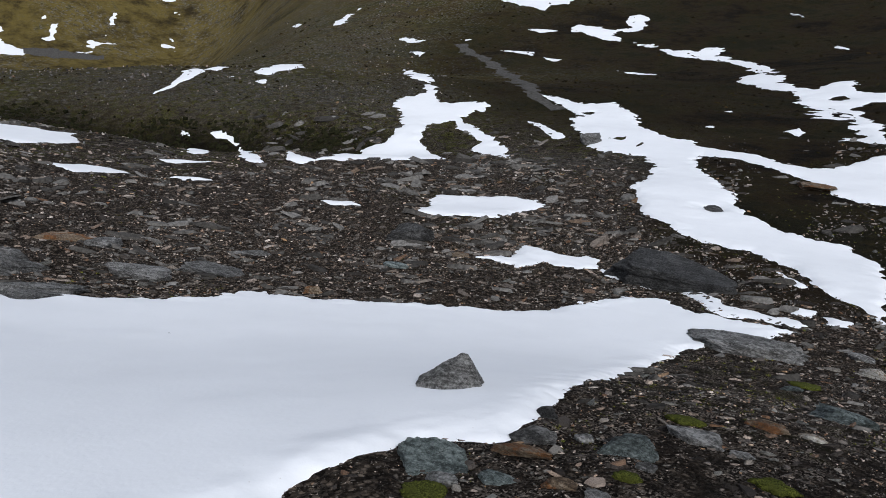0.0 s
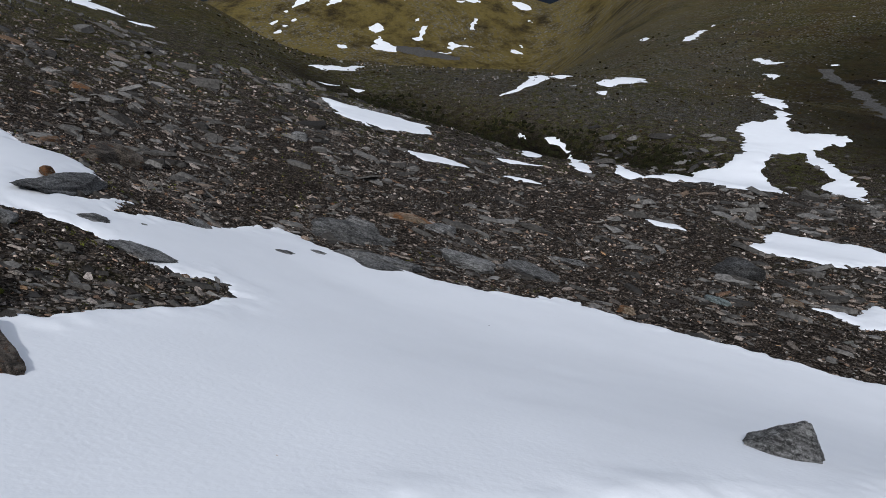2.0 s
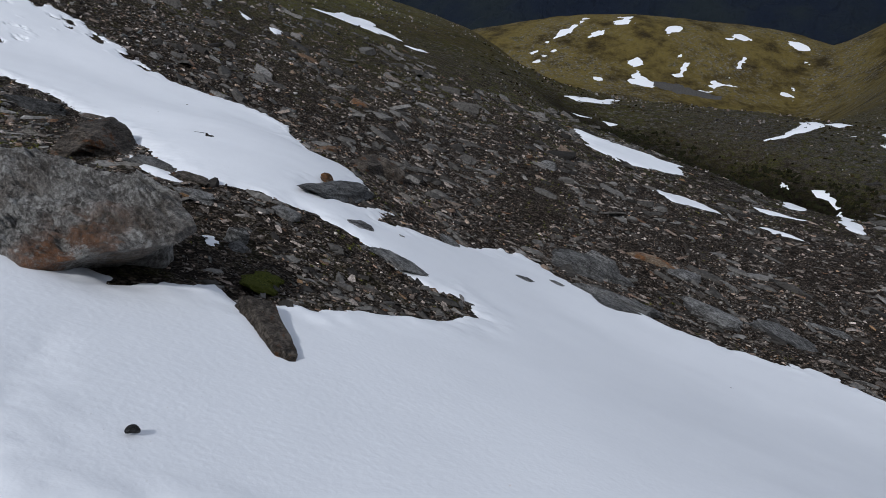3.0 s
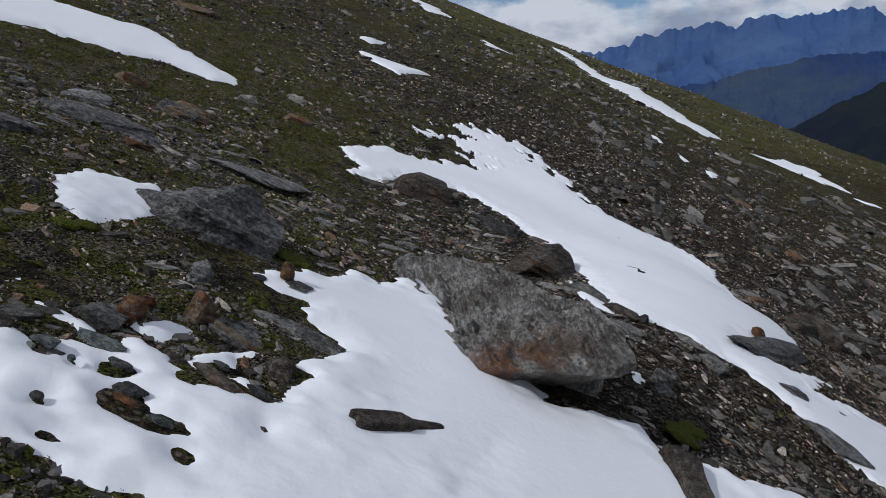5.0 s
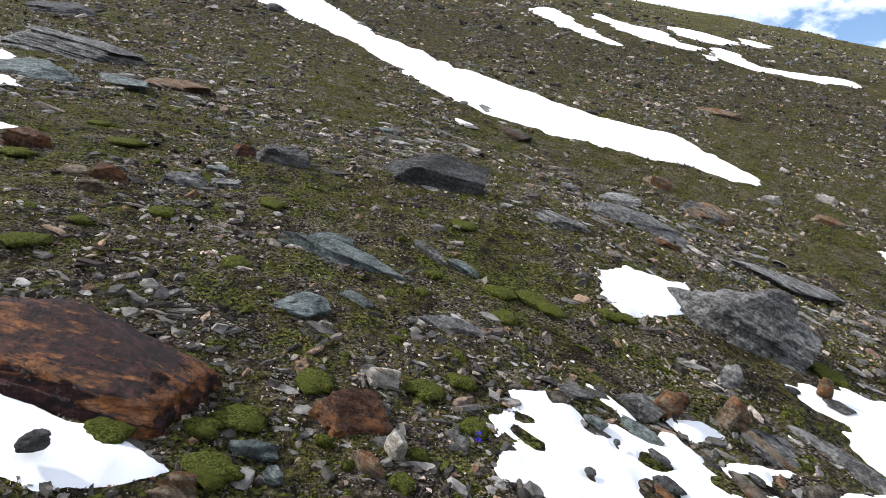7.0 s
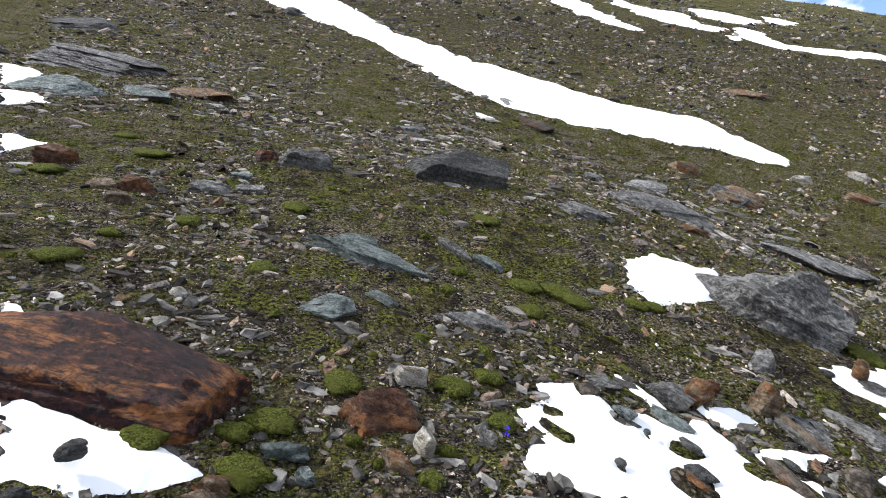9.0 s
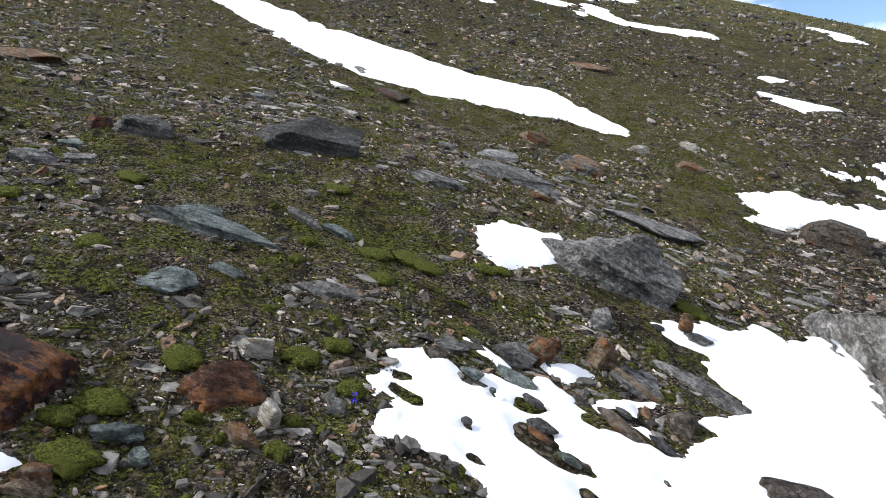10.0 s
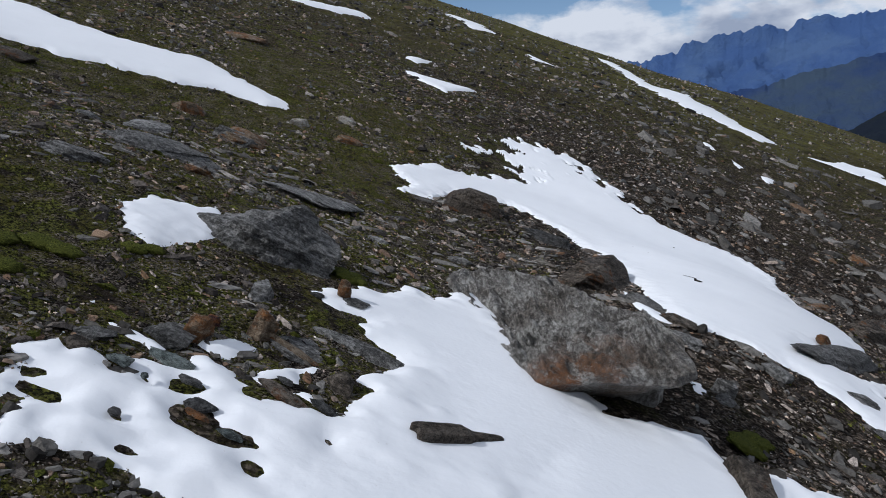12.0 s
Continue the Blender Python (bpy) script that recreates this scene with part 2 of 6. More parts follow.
    n.bump(crack, 0.8, 0.02)
    n.bump(leaf, 1.0, 0.07)
    n.bump(mottle, 1.0, 0.035)
    n.bump(n.noise(85, 5, 0.7, turned), 0.6, 0.005)
    return n.colour(col)


def scree_material(name, single=False, tone=1.0, cool=1.0):
    """Loose stones: each one of its own colour."""
    n = Nodes(name, 0.85)
    own = n.nodes.new("ShaderNodeObjectInfo").outputs["Random"] if single else n.island()
    kind = n.ramp(own, (0.0, (0.0202, 0.0167, 0.0142)), (0.3, (0.0618, 0.0510, 0.0419)), (0.52, (0.1461, 0.1196, 0.0979)), (0.64, (0.1067, 0.1029, 0.0890)),
                  (0.78, (0.2472, 0.2009, 0.1603)), (0.86, (0.1348, 0.0735, 0.0401)), (0.93, (0.4270, 0.3577, 0.2983)), (1.0, (0.2247, 0.1323, 0.0668)))
    grain = n.ramp(n.noise(52, 8, 0.8), (0.40, 0.35 * tone), (0.6, 1.5 * tone))
    n.bump(n.noise(45, 6, 0.7, stretch=(0.5, 0.7, 2.2)), 0.5, 0.02)
    kind = n.mix(1.0, kind, (0.96 / cool, 1.0, 1.06 * cool), "MULTIPLY")
    return n.colour(n.mix(1.0, kind, grain, "MULTIPLY"))


def moss_material(name, dark, light):
    n = Nodes(name, 1.0)
    col = n.ramp(n.noise(95, 7, 0.8), (0.36, tuple(0.35 * c for c in dark)), (0.47, dark), (0.6, light))
    brown = n.ramp(n.noise(11, 6, 0.65), (0.50, 0.0), (0.62, 0.75))
    n.bump(n.noise(190, 5, 0.75), 1.0, 0.012)
    return n.colour(n.mix(brown, col, tuple(0.5 * c for c in light)))


def far_material(name, rock, grass, scale):
    n = Nodes(name, 1.0)
    n.bump(n.noise(scale * 6, 9, 0.7), 0.8, 30)
    return n.colour(n.mix(n.ramp(n.noise(scale, 9, 0.65), (0.42, 0.0), (0.6, 1.0)), rock, grass))


GROUND, SNOW, SCREE = ground_material(), snow_material(), scree_material("loose_stone", tone=0.85)
PALE_GRAVEL = scree_material("pale_gravel", tone=1.6)
FAR_GRAVEL = scree_material("far_gravel", tone=1.3, cool=1.06)
GRIT = scree_material("brown_grit", tone=1.1)
STONE = scree_material("single_stone", True, 1.35)
GREY_ROCK = rock_material("grey_schist", (0.055, 0.053, 0.050), (0.175, 0.171, 0.163), (0.37, 0.362, 0.35))
# silvery stone; mid and light tones raised to carry the face's sun sheen
PALE_ROCK = rock_material("silvery_schist", (0.080, 0.068, 0.057), (0.300, 0.280, 0.255), (0.66, 0.645, 0.61), (0.33, 0.125, 0.030), 0.525, gloss=0.5, around=(2.42, -0.70, 0.08, 0.50), foliate=(1.0, 4.2, 2.0), lean=(0.05, 0.05, 0.32), rough=0.5)
GREEN_ROCK = rock_material("greenish_slate", (0.055, 0.067, 0.065), (0.150, 0.178, 0.172), (0.29, 0.33, 0.318))
DARK_ROCK = rock_material("dark_wet_schist", (0.010, 0.0095, 0.009), (0.040, 0.039, 0.038), (0.135, 0.133, 0.130), gloss=0.35)
RUST_ROCK = rock_material("rusty_red_schist", (0.007, 0.0032, 0.0045), (0.030, 0.0110, 0.0125), (0.095, 0.033, 0.027), (0.42, 0.165, 0.055), 0.54, streaks=(0.5, 3.0, 4.5), gloss=0.2, foliate=(0.8, 2.5, 6.0), lean=(0.1, 0.1, 0.12), rough=0.55)
TAN_ROCK = rock_material("ochre_quartz_stone", (0.085, 0.056, 0.033), (0.20, 0.145, 0.095), (0.36, 0.29, 0.21), (0.30, 0.13, 0.045), 0.54)
QUARTZ = rock_material("pale_quartz", (0.30, 0.265, 0.21), (0.55, 0.515, 0.45), (0.75, 0.73, 0.68), (0.32, 0.2, 0.1), 0.60)
MOSS = moss_material("cushion_moss", (0.040, 0.047, 0.009), (0.135, 0.145, 0.028))
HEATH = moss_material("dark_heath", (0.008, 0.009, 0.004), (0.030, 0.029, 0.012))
LOG_STONE = rock_material("brown_weathered_schist", (0.050, 0.039, 0.030), (0.150, 0.123, 0.098), (0.27, 0.23, 0.19), foliate=(1.0, 5.0, 5.0), lean=(0.0, 0.05, 0.1))

RUSTY_BROWN = rock_material("rusty_brown_stone", (0.050, 0.022, 0.014), (0.140, 0.062, 0.036), (0.30, 0.17, 0.11), (0.36, 0.15, 0.05), 0.55)
BROWN_ROCK = rock_material("brown_schist", (0.026, 0.021, 0.016), (0.090, 0.073, 0.057), (0.20, 0.17, 0.14), (0.20, 0.085, 0.03), 0.60)

# ---------------------------------------------------------------- land form
def lattice(ix, iy, seed):
    """A random number from 0 to 1 for every whole-numbered grid corner."""
    h = (ix * 374761393 + iy * 668265263 + seed * 974634777) & 0xFFFFFFFF
    h = ((h ^ (h >> 13)) * 1274126177) & 0xFFFFFFFF
    return ((h ^ (h >> 16)) & 0xFFFF) / 65535.0


def value_noise(x, y, seed=0):
    """Smooth noise from -1 to 1, one bump per unit."""
    x, y = np.asarray(x, float), np.asarray(y, float)
    fx, fy = np.floor(x), np.floor(y)
    ix, iy = fx.astype(np.int64), fy.astype(np.int64)
    u, v = x - fx, y - fy
    u, v = u * u * u * (u * (6 * u - 15) + 10), v * v * v * (v * (6 * v - 15) + 10)
    a, b = lattice(ix, iy, seed), lattice(ix + 1, iy, seed)
    c, d = lattice(ix, iy + 1, seed), lattice(ix + 1, iy + 1, seed)
    return 2 * ((a + (b - a) * u) * (1 - v) + (c + (d - c) * u) * v) - 1


def fbm(x, y, seed=0, octaves=4):
    total, size = 0.0, 1.0
    for k in range(octaves):
        c, s = math.cos(0.6 + k), math.sin(0.6 + k)
        total = total + size * value_noise((c * x - s * y) * 2 ** k, (s * x + c * y) * 2 ** k, seed + 7 * k)
        size *= 0.5
    return total / 1.9


def step(a, b, x):
    u = np.clip((x - a) / (b - a), 0, 1)
    return u * u * (3 - 2 * u)


def smooth_max(a, b, k):
    h = np.clip(0.5 + 0.5 * (a - b) / k, 0, 1)
    return b + (a - b) * h + k * h * (1 - h)


def mound(x, y, cx, cy, sx, sy, turn, height):
    c, s = math.cos(radians(turn)), math.sin(radians(turn))
    u, v = (c * (x - cx) + s * (y - cy)) / sx, (-s * (x - cx) + c * (y - cy)) / sy
    return height * np.exp(-u * u - v * v)


def land(x, y):
    """Height of the bare land without its small roughness: a hillside that falls to +y, a stream valley, hills."""
    x, y = np.asarray(x, float), np.asarray(y, float)
    r = np.sqrt(x * x + y * y) + 1e-6
    near = np.exp(-(r / 14) ** 2)
    hill = -0.215 * x - 0.285 * y + (0.15 * x - 0.10 * y) * near - 2.0 * (1 - near) * np.exp(-r / 50)
    hill = hill - 0.0025 * np.maximum(r - 130, 0) ** 2 / (1 + np.maximum(r - 130, 0) * 0.004)
    side = np.degrees(np.arctan2(-x, np.maximum(y, 0.01)))
    hill = hill - 0.055 * np.maximum(r - 25, 0) * (1 - step(33, 44, side))
    # valley floor, then the ground falling away to the left and climbing on the far right bank
    floor = -3.6 - 0.115 * np.minimum(y, 75) - 0.21 * np.maximum(y - 75, 0) * step(8, 20, side)
    floor = floor + 0.12 * np.clip(y - 85, 0, 300) * (1 - step(-7, 12, side))
    floor = floor + 0.10 * np.clip(x - 22, 0, 300)
    floor = np.maximum(floor, -75 + 0.0 * r)
    z = smooth_max(hill, floor, 2.2)
    # the stream's gully and the knolls beside it
    z = z + mound(x, y, -14, 44, 22, 9, 8, 2.2) + mound(x, y, -12, 31.5, 10, 2.6, -12, -1.5)
    # the boulder's rib and two low swells
    z = z + mound(x, y, -8.6, 5.0, 4.5, 2.4, -32, 0.7) + mound(x, y, 1.0, 3.8, 3.0, 2.5, 0, 0.4) + mound(x, y, -7.0, -2.5, 3.0, 2.6, 0, 0.4)
    # grassy hill far down the valley
    z = z + mound(x, y, -205, 358, 108, 63, 30, 44.3) + mound(x, y, -340, 356, 93, 79, -6, 18.5) + mound(x, y, -135, 418, 82, 51, 14, 19.2)
    coarse = fbm(x / 28, y / 28, 3, 2)
    z = z + step(20, 90, r) * 0.7 * (coarse + (fbm(x / 28, y / 28, 3, 4) - coarse) * np.exp(-(r / 140) ** 2)) + step(3, 20, r) * 0.35 * fbm(x / 6.5, y / 6.5, 5, 3)
    return z - 150 * step(430, 800, r)


def rough(x, y):
    """Small roughness of stony turf, in metres; finer close by."""
    r = np.sqrt(x * x + y * y)
    return 0.05 * fbm(x / 0.7, y / 0.7, 11, 3) + 0.022 * fbm(x / 0.16, y / 0.16, 17, 3) * np.exp(-r / 60) + 0.10 * step(10, 40, r) * np.exp(-(r / 130) ** 2) * fbm(x / 2.6, y / 2.6, 23, 4)



# ---------------------------------------------------------------- ground
def link_mesh(name, verts, faces, material, parent=None, label="", smooth=False):
    """One mesh object from vertex and face arrays."""
    me = bpy.data.meshes.new(name)
    verts, faces = np.asarray(verts, np.float32), np.asarray(faces, np.int32)
    k = faces.shape[1]
    me.vertices.add(len(verts))
    me.vertices.foreach_set("co", verts.ravel())
    me.loops.add(faces.size)
    me.loops.foreach_set("vertex_index", faces.ravel())
    me.polygons.add(len(faces))
    me.polygons.foreach_set("loop_start", np.arange(0, faces.size, k, dtype=np.int32))
    me.polygons.foreach_set("use_smooth", np.full(len(faces), smooth))
    me.update(calc_edges=True)
    me.validate()
    me.materials.append(material)
    ob = new(name, me)
    if parent is not None:
        ob.parent = parent
    if label:
        ob["label"] = label
    return ob


def paint(ob, name, values):
    ob.data.attributes.new(name, "FLOAT", "POINT").data.foreach_set("value", np.asarray(values, np.float32))


def turf_at(x, y):
    """How grassy the ground is: mossy uphill of the path's start, thin on the scree, thick in the valley and on the crest."""
    r, az = np.sqrt(x * x + y * y), np.degrees(np.arctan2(-x, y))
    t = 0.34 + 0.37 * step(62, 96, az) + 0.25 * step(20, 35, r) + 0.2 * fbm(x / 5, y / 5, 41, 3)
    t = t + 0.16 * step(5, 10, r) * step(70, 90, az)
    return np.clip(t + 0.3 * step(35, 90, r), 0, 1)


def scree_at(x, y):
    r, az = np.sqrt(x * x + y * y), np.degrees(np.arctan2(-x, y))
    s = 0.75 - 0.3 * (1 - step(2, 14, az)) * (1 - step(6, 11, r)) - 0.28 * step(60, 80, az) - 0.20 * step(75, 100, az) - 0.35 * step(22, 32, r) * (1 - step(40, 55, az)) - 0.4 * step(45, 100, r) + 0.25 * fbm(x / 7, y / 7, 47, 3) + 0.4 * step(13, 28, r) * step(42, 58, az) + 0.25 * (1 - step(3, 6, r)) * step(85, 100, az)
    return np.clip(s, 0, 1)


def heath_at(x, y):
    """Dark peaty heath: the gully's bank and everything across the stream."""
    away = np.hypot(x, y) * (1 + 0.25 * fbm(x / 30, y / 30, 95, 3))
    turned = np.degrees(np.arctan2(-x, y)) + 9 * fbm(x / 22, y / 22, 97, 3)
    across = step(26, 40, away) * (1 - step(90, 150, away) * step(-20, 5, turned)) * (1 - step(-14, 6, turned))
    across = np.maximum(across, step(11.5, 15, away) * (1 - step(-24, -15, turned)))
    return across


def peat_shade_at(x, y):
    """Bare black peaty soil and shrubs on the gully's bank; the bank's shade is painted with it."""
    return np.clip(1.25 * mound(x, y, -10, 31, 9.5, 3.0, -8, 1.0) + 0.7 * mound(x, y, -22, 33, 8, 2.2, -8, 1.0) + 0.25 * fbm(x / 2.5, y / 1.2, 99, 3) - 0.15, 0, 1)


STONE_FIELDS = ((-31, 127, 15, 45, 0), (-15, 92, 13, 26, 0), (-8, 79, 6, 20, 0), (-6.6, 39, 9, 3, 0), (-1.7, 42, 2.2, 6, 0), (-13, 37.7, 7, 2.2, 0), (-20, 41, 6, 2.2, 0), (2.3, 25, 4, 2.4, 0), (5.5, 26, 3, 2.4, 0))


def rubble_at(x, y):
    """Grey rubble lying in the valley's turf."""
    total = 0.35 * fbm(x / 7, y / 11, 87, 4)
    for cx, cy, sx, sy, turned in STONE_FIELDS:
        total = total + mound(x, y, cx, cy, sx, sy, turned, 1.0 if cy < 60 else 0.6)
    return 0.7 * np.clip(total - 0.15, 0, 1) * step(20, 26, np.hypot(x, y))


def ground_sheet():
    az = radians(1) * np.concatenate([np.arange(-46, 152, 0.36), np.arange(152, 314, 3.0)])
    rad = 0.4 * 1.0225 ** np.arange(0, 430)
    rad = rad[rad < 4300]
    a, r = np.meshgrid(az, rad)
    x, y = -np.sin(a) * r, np.cos(a) * r
    z = land(x, y) + rough(x, y)
    verts = np.stack([x, y, z], -1).reshape(-1, 3)
    na, nr = len(az), len(rad)
    i, j = np.meshgrid(np.arange(nr - 1), np.arange(na), indexing="ij")
    j2 = (j + 1) % na
    faces = np.stack([i * na + j2, i * na + j, (i + 1) * na + j, (i + 1) * na + j2], -1).reshape(-1, 4)
    ob = link_mesh("ground", verts, faces, GROUND, smooth=True)
    middle = bmesh.new()
    middle.from_mesh(ob.data)
    middle.verts.ensure_lookup_table()
    middle.faces.new([middle.verts[k] for k in range(na)])
    middle.to_mesh(ob.data)
    middle.free()
    paint(ob, "turf", turf_at(verts[:, 0], verts[:, 1]))
    paint(ob, "scree", scree_at(verts[:, 0], verts[:, 1]))
    paint(ob, "far", step(25, 60, np.hypot(verts[:, 0], verts[:, 1])))
    away = np.hypot(verts[:, 0], verts[:, 1]) * (1 + 0.25 * fbm(verts[:, 0] / 30, verts[:, 1] / 30, 95, 3))
    turned = np.degrees(np.arctan2(-verts[:, 0], verts[:, 1])) + 9 * fbm(verts[:, 0] / 22, verts[:, 1] / 22, 97, 3)
    paint(ob, "alp", step(105, 200, away) * step(-25, 18, turned))
    paint(ob, "crest", 0.85 * step(18, 60, away) * step(40, 52, turned))
    paint(ob, "rubble", rubble_at(verts[:, 0], verts[:, 1]))
    paint(ob, "peat_shade", peat_shade_at(verts[:, 0], verts[:, 1]))
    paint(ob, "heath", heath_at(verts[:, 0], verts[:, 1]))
    return tagged(ob, "stony alpine turf and scree on a steep mountainside", "ground", kind="structure")


GROUND_SHEET = ground_sheet()


def mountain(name, label, near_turn, far_turn, distance, heights, foot, material, seed, jag):
    """A distant range as a ridged body: heights along its crest in metres, with spurs running down towards the valley."""
    n, m = 620, 56
    u, v = np.meshgrid(np.linspace(0, 1, n), np.linspace(0, 1, m))
    turn = np.radians(near_turn + (far_turn - near_turn) * u)
    crest = np.interp(u, np.linspace(0, 1, len(heights)), heights)
    teeth = jag * (fbm(u * 11, 0 * u + seed, seed, 7) + 0.25 + 0.7 * (0.3 - np.abs(fbm(u * 64, 0 * u + seed, seed + 1, 5))))
    ridges = 1 - np.abs(fbm(u * 16 + 5.0 * v + 0.6 * fbm(u * 9, v * 9, seed + 8, 3), v * 6.0 + seed - u * 4, seed + 3, 5)) * 1.6
    down = v ** 0.85
    z = crest + (foot - crest) * down + teeth * np.exp(-v / 0.045) + jag * 1.3 * (ridges - 0.6) * np.clip(v * 9, 0, 1) * (0.5 + v)
    r = distance * (1 - 0.34 * v)
    verts = np.stack([-np.sin(turn) * r, np.cos(turn) * r, z], -1).reshape(-1, 3)
    i, j = np.meshgrid(np.arange(m - 1), np.arange(n - 1), indexing="ij")
    faces = np.stack([i * n + j, i * n + j + 1, (i + 1) * n + j + 1, (i + 1) * n + j], -1).reshape(-1, 4)
    ob = link_mesh(name, verts, faces, material, smooth=True)
    return tagged(ob, label, "mountain", kind="structure")


# range and spur: blue aerial haze is put into the base colour
HAZE_ROCK = far_material("far_haze_blue", (0.050, 0.095, 0.225), (0.070, 0.120, 0.240), 0.004)
SPUR_HAZE = far_material("far_spur_haze", (0.026, 0.048, 0.125), (0.045, 0.068, 0.105), 0.003)
# this flank's shade is put into its dark base colour
SHADE_ROCK = far_material("shaded_valley_wall", (0.014, 0.020, 0.034), (0.020, 0.027, 0.032), 0.008)
mountain("backdrop_range", "hazy blue jagged mountain range far across the valley", 80, 12, 4200, [40, 240, 330, 455, 510, 440, 320, 280], -350, HAZE_ROCK, 5, 95)
mountain("backdrop_spur", "hazy blue-green wooded spur below the far range", 66, 30, 2700, [-60, 70, 150, 205, 250, 260], -300, SPUR_HAZE, 21, 22)
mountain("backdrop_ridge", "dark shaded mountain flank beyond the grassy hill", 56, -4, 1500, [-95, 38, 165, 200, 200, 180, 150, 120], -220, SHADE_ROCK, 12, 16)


# ---------------------------------------------------------------- snow
def signed_distance(px, py, outline):
    """Distance to a closed outline, positive inside."""
    pts = np.asarray(outline, float)
    best, inside = np.full(px.shape, 1e9), np.zeros(px.shape, bool)
    for (ax, ay), (bx, by) in zip(pts, np.roll(pts, -1, axis=0)):
        dx, dy = bx - ax, by - ay
        t = np.clip(((px - ax) * dx + (py - ay) * dy) / (dx * dx + dy * dy + 1e-9), 0, 1)
        best = np.minimum(best, (px - ax - t * dx) ** 2 + (py - ay - t * dy) ** 2)
        if ay != by:
            inside ^= ((ay > py) != (by > py)) & (px < dx * (py - ay) / (by - ay) + ax)
    return np.where(inside, 1, -1) * np.sqrt(best)


def snow_sheet(name, outlines, label, thick=0.10, holes=(), patchy=None):
    """A melting snowfield: its upper surface swells from a thin ragged rim."""
    pts = np.concatenate([np.asarray(o, float) for o in outlines])
    lo, hi = pts.min(0), pts.max(0)
    r0 = max(2.0, float(np.hypot(*pts.T).min()))
    far = float(np.hypot(*pts.mean(0)))
    cell = max(0.026, 0.0042 * (0.5 * r0 + 0.5 * far), math.sqrt((hi[0] - lo[0]) * (hi[1] - lo[1]) / 420000))
    pad = max(0.3, 0.03 * far)
    gx, gy = np.arange(lo[0] - pad, hi[0] + pad, cell), np.arange(lo[1] - pad, hi[1] + pad, cell)
    x, y = np.meshgrid(gx, gy)
    r = np.hypot(x, y)
    breadth = sum(0.5 * abs(sum(o[k - 1][0] * o[k][1] - o[k][0] * o[k - 1][1] for k in range(len(o)))) for o in outlines) ** 0.5
    w = np.clip(0.0055 * r, 0.025, min(5.0, 0.03 + 0.16 * breadth))
    f = np.clip(0.045 * r, 0.16, 16.0).mean()
    wx, wy = x + w * fbm(x / f, y / f, 61, 4), y + w * fbm(x / f, y / f, 67, 4)
    s = np.full(x.shape, -1e9)
    for o in outlines:
        s = np.maximum(s, signed_distance(wx, wy, o))
    for cx, cy, a, b, turn in holes:
        c, q = math.cos(radians(turn)), math.sin(radians(turn))
        u, v = (c * (wx - cx) + q * (wy - cy)) / a, (-q * (wx - cx) + c * (wy - cy)) / b
        s = np.minimum(s, (np.sqrt(u * u + v * v) * (1 + 0.55 * fbm(x / (0.022 * far), y / (0.022 * far), 77, 3)) - 1) * min(a, b))
    if patchy:
        cx, cy, reach, amount = patchy
        s = s + np.exp(-((x - cx) ** 2 + (y - cy) ** 2) / reach ** 2) * (amount * fbm(x / 0.4, y / 0.22, 71, 4) - 0.22 * amount)
    s = s + np.clip(0.006 * r, 0.03, min(3.0, 0.03 + 0.04 * breadth)) * fbm(x / (20 * cell), y / (20 * cell), 53, 3) * np.exp(-np.maximum(s, 0) / 0.5)
    s = s - np.minimum(0.002 * np.maximum(r - 15, 0), 0.035 * breadth)
    grain = np.clip(0.009 * r, 0.03, min(3.0, 0.03 + 0.045 * breadth))
    s = s + grain * (1.1 * fbm(x / (4 * cell), y / (4 * cell), 79, 3) - 0.1) * np.exp(-np.maximum(s, 0) / (6 * grain))
    s = s + 0.5 * grain * fbm(x / (2 * cell), y / (2 * cell), 57, 2) * np.exp(-np.maximum(s, 0) / (1.5 * grain))
    soft = max(0.10, 0.007 * far)
    lift = thick * np.tanh(s / soft)
    sink = 1 - step(0.0, 5 * soft, s)
    z = land(x, y) + rough(x, y) * sink + np.where(s > 0, lift, 1.5 * lift) + 0.02 * fbm(x / 1.4, y / 1.4, 73, 3) * step(0, 0.4, s)
    keep = s > -max(3 * cell, 0.8 * soft)
    quad = keep[:-1, :-1] & keep[1:, :-1] & keep[:-1, 1:] & keep[1:, 1:]
    i, j = np.nonzero(quad)
    n = x.shape[1]
    faces = np.stack([i * n + j, i * n + j + 1, (i + 1) * n + j + 1, (i + 1) * n + j], -1)
    if len(faces) == 0:
        return None
    used, back = np.unique(faces, return_inverse=True)
    verts = np.stack([x.ravel(), y.ravel(), z.ravel()], -1)[used]
    ob = link_mesh(name, verts, back.reshape(-1, 4), SNOW, smooth=True)
    return tagged(ob, label, "snow", "snow patches")



